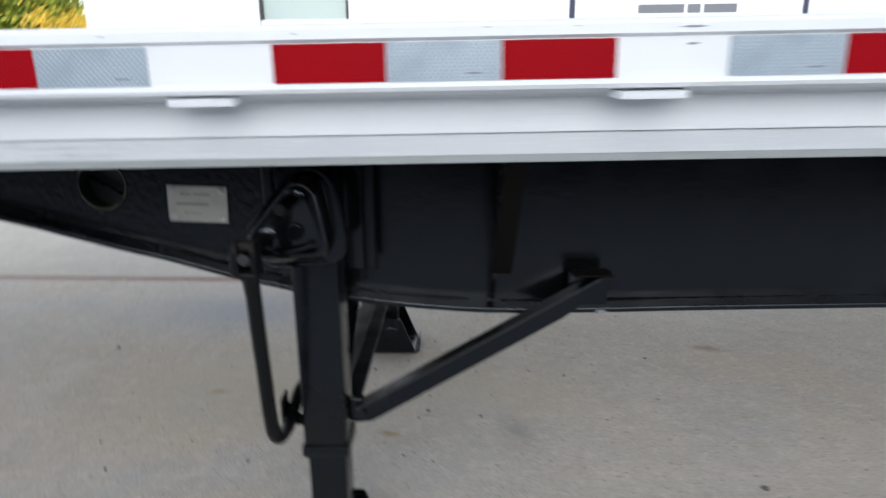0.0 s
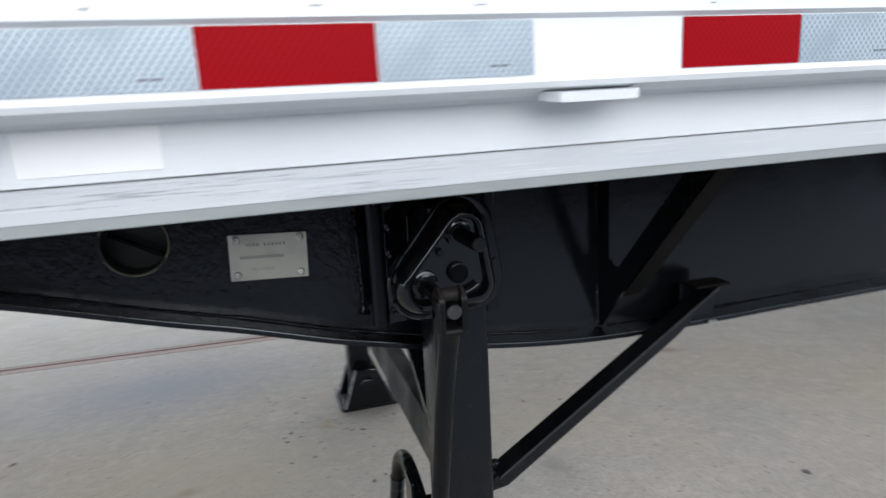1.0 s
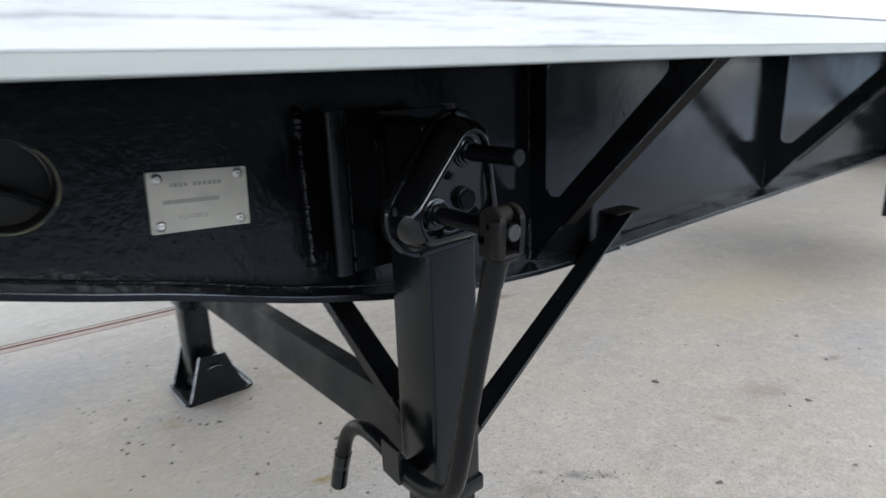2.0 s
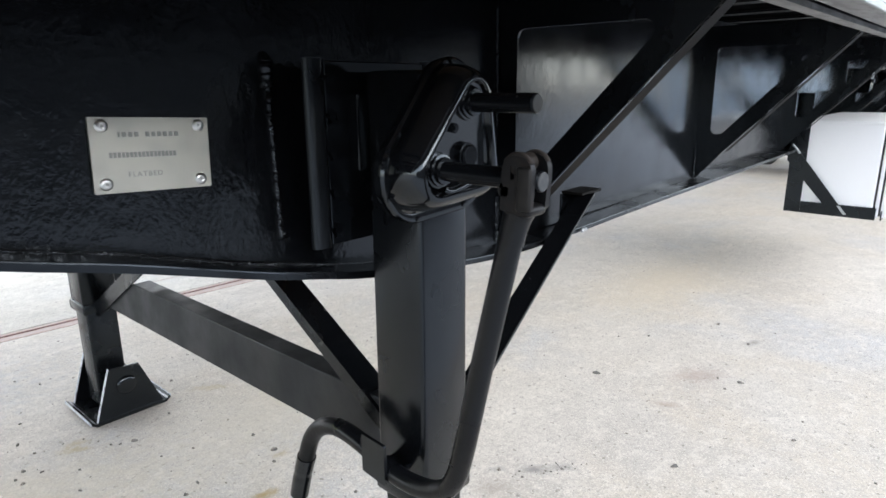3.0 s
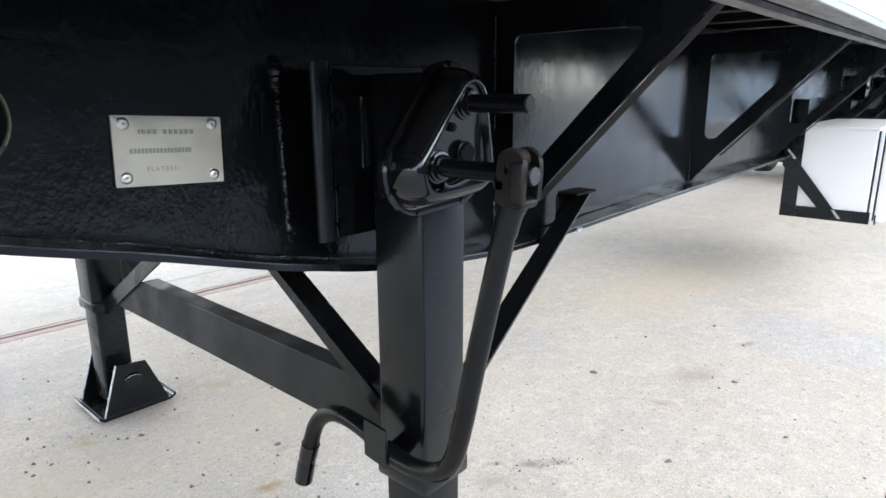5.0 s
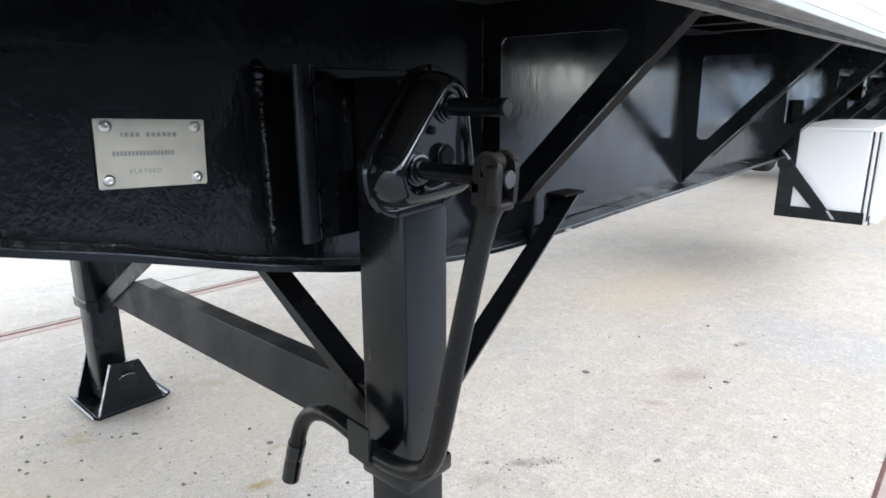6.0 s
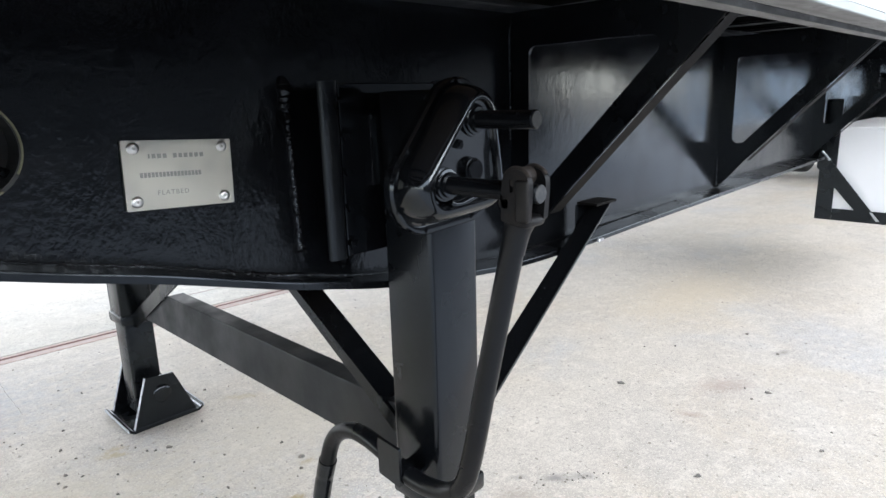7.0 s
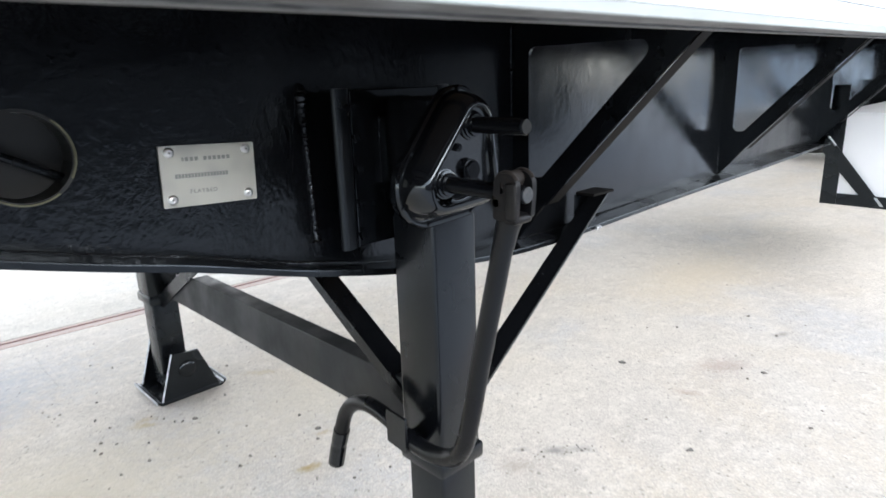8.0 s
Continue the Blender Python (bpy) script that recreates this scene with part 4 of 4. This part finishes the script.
def long_brace(y_leg, y_beam, s):
    """An angle bar from a leg back to the beam's bottom flange."""
    def y_at(x):
        return y_leg + (y_beam - y_leg) * (x + 0.25) / 0.635
    def z_at(x):
        return 0.600 + 0.505 * (x + 0.1)
    def plate_between(outline, a, b, z_of):
        """A plate through the outline, from offset a to offset b across the bar."""
        bm = bmesh.new()
        va = [bm.verts.new((x, y_at(x) - s * a, z_of(x, z))) for x, z in outline]
        vb = [bm.verts.new((x, y_at(x) - s * b, z_of(x, z))) for x, z in outline]
        bm.faces.new(va)
        bm.faces.new(vb)
        for i in range(len(va)):
            j = (i + 1) % len(va)
            bm.faces.new((va[i], va[j], vb[j], vb[i]))
        return bm
    # the flat flange lies on top and points outwards, the web hangs from its inner edge
    flat = [(-0.250, 0.0), (0.385, 0.0), (0.385, -0.007), (-0.250, -0.007)]
    br = part("long_brace", plate_between(flat, 0.0, 0.052, lambda x, z: z_at(x) + z), BLACK, gear, "black angle-iron brace")
    edge = [(-0.250, -0.0004), (0.385, -0.0004), (0.385, -0.0062), (-0.250, -0.0062)]
    part("brace_edge", plate_between(edge, -0.0012, 0.0, lambda x, z: z_at(x) + z), CUT_STEEL, br, "bare worn flange edge")
    front = [(-0.262, 0.462), (-0.212, 0.463), (0.296, 0.722), (0.330, 0.745), (0.385, 0.837), (-0.250, 0.516)]
    part("brace_flange", plate_between(front, 0.0445, 0.0515, lambda x, z: z), BLACK, br)
    y0, y1 = sorted((y_beam + s * 0.003, y_beam - s * 0.056))
    part("brace_tab", box((0.316, y0, 0.846), (0.415, y1, 0.853), 0.001, 1), BLACK_FLAT, br)
    y0, y1 = sorted((y_beam - s * 0.052, y_beam - s * 0.058))
    part("brace_gusset", box((0.312, y0, 0.740), (0.415, y1, 0.8455), 0.001, 1), BLACK, br)
    part("tab_weld", bead((0.385, y_beam - s * 0.030, 0.741), (0.408, y_beam - s * 0.030, 0.743), 0.005, 12), BRIGHT_STEEL, br)
    part("brace_bolt", lathe([(0, 0), (0, 0.015), (0.010, 0.015), (0.010, 0)], (-0.242, y_leg - s * 0.043, 0.490), (0, s, 0), 6), BLACK_GLOSS, br)
    part("brace_lug", box((-0.272, y_leg - s * 0.048 - 0.010, 0.470), (-0.235, y_leg - s * 0.048 + 0.010, 0.535), 0.004, 2), BLACK, br)
    return br


long_brace(-0.200, -0.104, -1)
long_brace(2 * CENTRE + 0.200, 2 * CENTRE + 0.104, 1)

# gearbox: a stamped cover round three shaft places
DISCS = ((-0.338, 1.092, 0.040), (-0.413, 0.994, 0.045), (-0.317, 0.990, 0.036))


def hull(grow, y, dx=0.0, dz=0.0, n=96, lean=0.0):
    """The outline round the three places; lean tips it outwards at the top."""
    out = []
    for i in range(n):
        a = 2 * math.pi * i / n
        c, s = math.cos(a), math.sin(a)
        x, z, r = max(DISCS, key=lambda d: d[0] * c + d[1] * s + d[2])
        out.append((x + dx + (r + grow) * c, y - lean * (z + dz + (r + grow) * s - 1.03), z + dz + (r + grow) * s))
    return out


def skin(loops, close=True):
    bm = bmesh.new()
    rows = [[bm.verts.new(p) for p in loop] for loop in loops]
    for a, b in zip(rows, rows[1:]):
        for i in range(len(a)):
            j = (i + 1) % len(a)
            bm.faces.new((a[i], a[j], b[j], b[i]))
    bm.faces.new(rows[0])
    bm.faces.new(rows[-1])
    return bm


cover = part("gearbox_cover", skin([hull(0.0250, -0.214, .012, -.006), hull(0.0270, -0.224, .012, -.006), hull(0.0275, -0.230, .012, -.006), hull(0.0245, -0.2345, .012, -.006),
                                    hull(0.0185, -0.235, .009, -.005), hull(0.0140, -0.2335, .005, -.004), hull(0.0110, -0.2365, .001, -.002), hull(0.0112, -0.248), hull(0.0100, -0.260),
                                    hull(0.0070, -0.272), hull(0.0025, -0.282), hull(-0.0035, -0.289), hull(-0.0090, -0.2918), hull(-0.0130, -0.2912),
                                    hull(-0.0150, -0.2880), hull(-0.0158, -0.2810, lean=0.03), hull(-0.0180, -0.2770, lean=0.07)]),
             BLACK_GLOSS, gear, "stamped gloss black gearbox cover", True)
bead_path = [Vector((-0.402, -0.2820, 0.971)), Vector((-0.392, -0.2830, 0.9665)), Vector((-0.374, -0.2835, 0.9675)), Vector((-0.332, -0.2830, 0.978)), Vector((-0.312, -0.2820, 0.988))]
part("pressed_rib", sweep(curve_points(bead_path, 6), 0.0058, 10), BLACK_GLOSS, cover, "", True)
part("cover_plate", prism(rounded([(-0.450, 0.985), (-0.40, 1.10), (-0.345, 1.140), (-0.275, 1.13), (-0.275, 0.94), (-0.40, 0.935)], 0.02, 4), -0.2225, -0.2135, "y"), BLACK, cover)
for (x, z, r, ln) in ((-0.348, 1.089, 0.0135, 0.117), (-0.413, 0.999, 0.0135, 0.122)):
    ln = 0.171 if z < 1.05 else ln
    sh = part("shaft", lathe([(0, 0), (0, 0.0145), (0.002, r), (ln - 0.002, r), (ln, r - 0.002), (ln + 0.0001, 0)], (x, -0.281, z), (0, -1, 0), 24), SHAFT, cover, "black round shaft", True)
    prof = [(-0.005, 0.026), (0.003, 0.025), (0.004, 0.022), (0.006, 0.0225), (0.009, 0.0225), (0.010, 0.0185), (0.012, 0.019), (0.0155, 0.0185), (0.016, 0.013)]
    part("shaft_boss", lathe(prof, (x, -0.281, z), (0, -1, 0), 28), BLACK_GLOSS, sh, "", True)
part("shaft_end", lathe([(0, 0), (0, 0.0118), (0.001, 0.0112), (0.0011, 0)], (-0.348, -0.398, 1.089), (0, -1, 0), 24), CUT_DARK, cover, "bare cut shaft end")
part("plug", lathe([(-0.005, 0.019), (0.003, 0.019), (0.004, 0.016), (0.007, 0.0165), (0.009, 0.0145), (0.009, 0)], (-0.350, -0.281, 1.014), (0, -1, 0), 24), SHAFT, cover, "", True)
part("nut", lathe([(-0.005, 0), (-0.005, 0.0075), (0.006, 0.0075), (0.006, 0.004), (0.009, 0.004), (0.009, 0)], (-0.382, -0.281, 1.055), (0, -1, 0), 6), BLACK_GLOSS, cover)
for x, z in ((-0.4630, 0.960), (-0.405, 0.9230), (-0.300, 0.9300), (-0.2600, 1.02), (-0.330, 1.1470), (-0.4390, 1.047)):
    part("cover_bolt", lathe([(0, 0), (0, 0.0045), (0.003, 0.0045), (0.004, 0.003), (0.004, 0)], (x, -0.2345, z), (0, -1, 0), 6), BLACK_GLOSS, cover)

# folded crank
CX = -0.424
crank_path = [(-0.413, -0.415, 0.962), (-0.415, -0.403, 0.90), (-0.419, -0.382, 0.80), (-0.422, -0.361, 0.70), (-0.425, -0.341, 0.60), (-0.426, -0.322, 0.535),
              (-0.425, -0.292, 0.501), (CX, -0.250, 0.486), (CX, -0.205, 0.483), (CX, -0.160, 0.491), (CX, -0.118, 0.506), (CX, -0.072, 0.5145),
              (CX, -0.030, 0.512), (CX - 0.001, 0.008, 0.495), (CX - 0.002, 0.037, 0.463), (CX - 0.003, 0.055, 0.42), (CX - 0.004, 0.072, 0.37), (CX - 0.005, 0.086, 0.322)]
crank = part("crank_handle", sweep(curve_points(crank_path, 6), 0.0165, 18), BLACK_CRANK, gear, "black folded crank handle", True)
grip_path = curve_points([(CX - 0.003, 0.0565, 0.415), (CX - 0.004, 0.072, 0.37), (CX - 0.005, 0.0875, 0.318)], 8)
part("grip", sweep(grip_path, 0.0188, 18, lambda s: 1.0 if not 0.42 < s < 0.55 else 0.95), BLACK_GLOSS, crank, "", True)
cheek = rounded([(-0.405, 0.962), (-0.447, 0.962), (-0.450, 1.000), (-0.450, 1.031), (-0.409, 1.031), (-0.406, 1.000)],
                [0.004, 0.006, 0.02, 0.019, 0.019, 0.02], 5)
recess = rounded([(-0.4000, 0.989), (-0.4180, 0.993), (-0.4160, 0.980), (-0.4030, 0.980)], 0.003, 3)
slit = [(-0.4190, 1.018), (-0.4250, 1.017), (-0.4250, 1.002), (-0.4200, 1.001)]
yoke = part("yoke", prism(cheek, -0.436, -0.4265, "x", [recess, slit]), RUSTY, crank, "worn black yoke with rusty edges", True)
part("yoke_cheek", prism(cheek, -0.3995, -0.390, "x", bevel=0.002), RUSTY, yoke, "", True)
part("yoke_base", box((-0.434, -0.447, 0.955), (-0.392, -0.406, 0.970), 0.007, 3), RUSTY, yoke, "", True)
part("yoke_strap", box((-0.4405, -0.4515, 0.964), (-0.4345, -0.4300, 1.018), 0.0035, 3), CUT_DARK, yoke, "worn grey strap edge", True)
for x in (-0.4315, -0.3948):
    part("yoke_crown", sweep([Vector((x, -0.4285 + 0.0205 * math.cos(0.5 + 2.15 * i / 16), 1.0115 + 0.0200 * math.sin(0.5 + 2.15 * i / 16))) for i in range(17)], 0.0040, 10),
         RUST, yoke, "brown rusted yoke crown", True)
part("yoke_bridge", lathe([(-0.021, 0), (-0.021, 0.010), (-0.018, 0.0125), (0.018, 0.0125), (0.021, 0.010), (0.021, 0)], (-0.413, -0.4235, 1.0195), (1, 0, 0), 20), RUST, yoke, "brown rusted bridge between the cheeks", True)
part("yoke_neck", sweep(curve_points([(-0.413, -0.422, 0.966), (-0.4135, -0.414, 0.945), (-0.4145, -0.408, 0.915)], 6), 0.0205, 16, lambda s: 1.0 - 0.2 * s), BLACK_CRANK, yoke, "", True)
part("shaft_end", lathe([(0, 0), (0, 0.0120), (0.001, 0.0114), (0.0011, 0)], (-0.413, -0.452, 0.999), (0, -1, 0), 24), CUT_STEEL, yoke, "bare cut shaft end")

# hook that holds the crank against the leg
hook = part("crank_hook", prism(rounded([(-0.187, 0.470), (-0.132, 0.477), (-0.132, 0.547), (-0.187, 0.543)], 0.003, 3), -0.446, -0.440, "x", bevel=0.0015), BLACK, gear, "black steel crank hook")
part("hook_base", box((-0.4395, -0.185, 0.470), (-0.378, -0.134, 0.477), 0.002, 1), BLACK, hook)

# ---- tool box under the frame ----
toolbox = thing("tool_box", "white steel tool box in a black angle-iron cradle under the trailer", "tool box", (2.7, -0.26, 0.437))
BX0, BX1, BY0, BY1, BZ0, BZ1 = 2.70, 3.92, -0.484, -0.038, 0.437, 0.916


def local(bm):
    bmesh.ops.translate(bm, verts=bm.verts, vec=(-2.7, 0.26, -0.437))
    return bm


body = part("body", local(box((BX0 + 0.012, -0.440, BZ0 + 0.012), (BX1 - 0.012, BY1 - 0.02, BZ1), 0.008, 2)), WHITE_BOX, toolbox, "white painted sheet steel")
part("lid", local(box((BX0 + 0.006, -0.446, BZ1 - 0.004), (BX1 - 0.006, BY1 - 0.014, BZ1 + 0.010), 0.004, 2)), WHITE_BOX, body)
part("door_seal", local(box((BX0 + 0.022, -0.476, BZ0 + 0.02), (BX1 - 0.022, -0.4395, BZ1 - 0.006), 0.002, 1)), SEAL, body, "dark rubber door seal")
part("door_frame", local(box((BX0 + 0.012, -0.466, BZ0 + 0.012), (BX1 - 0.012, -0.450, BZ1), 0.003, 2)), WHITE_BOX, body)
part("door", local(box((BX0 + 0.012, -0.520, BZ0 + 0.014), (BX1 - 0.012, -0.475, BZ1 - 0.002), 0.006, 2)), WHITE_BOX, body, "white box door")
for x in (BX0, BX1 - 0.006):
    part("cradle_post", local(box((x, BY1 - 0.078, BZ0), (x + 0.006, BY1, 1.065), 0.001, 1)), BLACK, toolbox)
    part("cradle_rail", local(box((x - 0.0005, BY0 + 0.026, BZ0), (x + 0.0055, BY1 - 0.079, BZ0 + 0.062), 0.001, 1)), BLACK, toolbox)
    d = [(-0.026, 0.715), (-0.030, 0.800), (-0.048, 0.803), (-0.334, 0.450), (-0.262, 0.450)]
    if x == BX0:
        part("cradle_brace", local(prism(d, x - 0.008, x - 0.002, "x")), BLACK, toolbox)
        # bright sliver painted on for the glint at the brace's lower end
        part("cradle_glint", local(prism([(-0.286, 0.495), (-0.301, 0.494), (-0.334, 0.453), (-0.319, 0.451)], x - 0.0092, x - 0.0085, "x")), BRIGHT_STEEL, toolbox)
        # weld at the brace's top, coloured bright for its glint
        part("weld_bead", local(bead((x - 0.009, -0.045, 0.800), (x - 0.009, -0.085, 0.752), 0.006, 31)), BRIGHT_STEEL, toolbox, "weld bead, its glint put into the colour", True)
for y in (BY0, BY1 - 0.006):
    part("cradle_shelf", local(box((BX0 + 0.007, y, BZ0), (BX1 - 0.007, y + 0.006, BZ0 + 0.05), 0.001, 1)), BLACK, toolbox)

# ---- wheels ----
def wheel(parent, place, s):
    prof = [(-0.12, 0.30), (-0.135, 0.34), (-0.14, 0.42), (-0.128, 0.475), (-0.105, 0.497), (-0.06, 0.503), (0.06, 0.503), (0.105, 0.497),
            (0.128, 0.475), (0.14, 0.42), (0.135, 0.34), (0.12, 0.30)]
    w = part("wheel", lathe(prof, (0, 0, 0), (0, 1, 0), 48), RUBBER, parent, "black truck tyre on a white steel rim", True)
    part("rim", lathe([(-0.10, 0.30), (0.10, 0.30), (0.06, 0.26), (0.02, 0.14), (0.05, 0.11), (0.05, 0)], (0, 0, 0), (0, s, 0), 32), RIM_WHITE, w, "", True)
    w.matrix_basis = place
    return w


for x in (8.05, 9.30):
    for y in (-0.55, -0.22, 2 * CENTRE + 0.22, 2 * CENTRE + 0.55):
        s = 1 if y > CENTRE else -1
        wheel(trailer, pose(x, y, 0.503), s)
    part("axle", lathe([(-0.9, 0), (-0.9, 0.06), (0.9, 0.06), (0.9, 0)], (x, CENTRE, 0.503), (0, 1, 0), 16), BLACK_DULL, trailer)

# ---- white building behind ----
BY = 4.85
house = thing("building", "plain white building with a window and a lettered sign", "building", (0, BY, 0))

WIN = (-1.885, -1.0, 1.850, 2.9)
outline = [(-3.52, 0), (14.0, 0), (14.0, 3.5), (-3.52, 3.5)]
gap = [(WIN[0], WIN[2]), (WIN[1], WIN[2]), (WIN[1], WIN[3]), (WIN[0], WIN[3])]
part("wall", prism(outline, 0, 0.16, "y", [gap]), WHITE_WALL, house, "flat white wall")
part("side_wall", box((-3.52, 0.161, 0), (-3.36, 7.0, 3.5)), WHITE_WALL, house)
part("roof", box((-3.7, -0.2, 3.501), (14.2, 7.2, 3.62)), WHITE_WALL, house)
part("back_wall", box((-3.35, 6.8, 0), (14.0, 7.0, 3.5)), WHITE_WALL, house)
part("corner_trim", box((-3.60, -0.022, 0), (-3.46, -0.001, 3.5), 0.004, 1), WHITE_WALL, house)
part("wall_batten", box((-2.06, -0.012, 0), (-1.99, -0.001, 3.5), 0.003, 1), WHITE_WALL, house)
win = part("window", prism(gap, 0.02, 0.10, "y", [[(WIN[0] + 0.035, WIN[2] + 0.05), (WIN[1] - 0.03, WIN[2] + 0.05), (WIN[1] - 0.03, WIN[3] - 0.04), (WIN[0] + 0.035, WIN[3] - 0.04)][::-1]]),
           SEAL, house, "grey-green window with a white sash rail")
part("pane", box((WIN[0] + 0.03, 0.05, WIN[2] + 0.04), (WIN[1] - 0.025, 0.058, WIN[3] - 0.03)), GLASS, win, "pale green glass")
part("sash_rail", box((WIN[0] + 0.012, 0.005, WIN[2] + 0.035), (WIN[1], 0.045, WIN[2] + 0.075), 0.004, 1), WHITE_WALL, win)
part("window_sill", box((WIN[0] - 0.02, -0.03, WIN[2] - 0.035), (WIN[1] + 0.02, -0.001, WIN[2] + 0.003), 0.004, 1), WHITE_WALL, win)
sign = part("sign", box((1.19, -0.016, 1.40), (3.44, -0.001, 2.8), 0.002, 1), WHITE_WALL, house, "white sign with navy side bars")
for x in (1.160, 3.415):
    part("sign_bar", box((x, -0.022, 1.40), (x + 0.052, -0.0165, 2.8)), NAVY, sign)


def line_bars(x0, x1, z, h, words, mat, parent):
    """A line of writing that is not to be read, as bars."""
    total = sum(words) + 0.5 * (len(words) - 1)
    unit, x = (x1 - x0) / total, x0
    for w in words:
        part("text_bar", box((x, -0.0185, z), (x + unit * w, -0.0162, z + h)), mat, parent)
        x += unit * (w + 0.5)


line_bars(1.825, 2.78, 1.945, 0.080, (7, 2, 5), GREY_INK, sign)
line_bars(1.66, 2.95, 2.095, 0.080, (5, 4, 4), GREY_INK, sign)

# ---- trees past the building's corner ----
def tree(place, height, spread, leaf, label, seed, count):
    rnd = random.Random(seed)
    t = thing("tree", label, "tree", place)
    bm = bmesh.new()
    limbs = []
    def limb(a, b, r0, r1):
        limbs.append((a, b))
        mid = a.lerp(b, 0.5) + Vector((rnd.uniform(-.1, .1), rnd.uniform(-.1, .1), 0)) * (b - a).length
        pts = curve_points([a, mid, b], 4)
        sub = sweep(pts, r0, 8, lambda s: 1 + (r1 / r0 - 1) * s)
        me = bpy.data.meshes.new("tmp")
        sub.to_mesh(me)
        sub.free()
        bm.from_mesh(me)
        bpy.data.meshes.remove(me)
    fork = Vector((0, 0, height * 0.38))
    limb(Vector((0, 0, -0.05)), fork, height * 0.03, height * 0.02)
    tips = []
    for i in range(9):
        a = 2.4 * i + rnd.uniform(-.3, .3)
        tip = Vector((math.cos(a) * spread * rnd.uniform(.4, .8), math.sin(a) * spread * rnd.uniform(.4, .8), height * rnd.uniform(.55, .95)))
        limb(fork, tip, height * 0.013, height * 0.004)
        tips.append(tip)
        for _ in range(2):
            c = fork.lerp(tip, rnd.uniform(.4, .8))
            t2 = c + Vector((rnd.uniform(-1, 1), rnd.uniform(-1, 1), rnd.uniform(-.2, .8))) * spread * 0.4
            limb(c, t2, height * 0.006, height * 0.002)
            tips.append(t2)
    part("trunk", bm, BARK, t, "", True)
    verts, faces = [], []
    for _ in range(count):
        c = rnd.choice(tips) + Vector([rnd.gauss(0, spread * 0.19) for _ in range(3)])
        n = Vector([rnd.gauss(0, 1) for _ in range(3)]).normalized()
        u = n.orthogonal().normalized()
        w = n.cross(u)
        s = rnd.uniform(0.05, 0.10) * height / 5
        k = len(verts)
        verts += [c - u * s, c + w * s * 0.55 + n * s * .15, c + u * s, c - w * s * 0.55 + n * s * .15]
        faces.append((k, k + 1, k + 2, k + 3))
    me = bpy.data.meshes.new("crown")
    me.from_pydata([tuple(v) for v in verts], [], faces)
    me.materials.append(leaf)
    crown = new("crown", me)
    crown.parent = t
    return t


tree((-10.9, 14.5, 0), 4.5, 2.3, LEAF_GREEN, "leafy tree turning from green to yellow", 3, 16000)
tree((-13.6, 16.5, 0), 5.2, 2.6, LEAF_GREEN, "leafy tree turning from green to yellow", 6, 12000)
tree((-8.05, 12.2, 0), 2.75, 0.95, LEAF_YELLOW, "small tree with bright yellow autumn leaves", 4, 9000)
tree((-18, 22, 0), 8.5, 3.6, LEAF_GREEN, "leafy tree turning from green to yellow", 8, 10000)
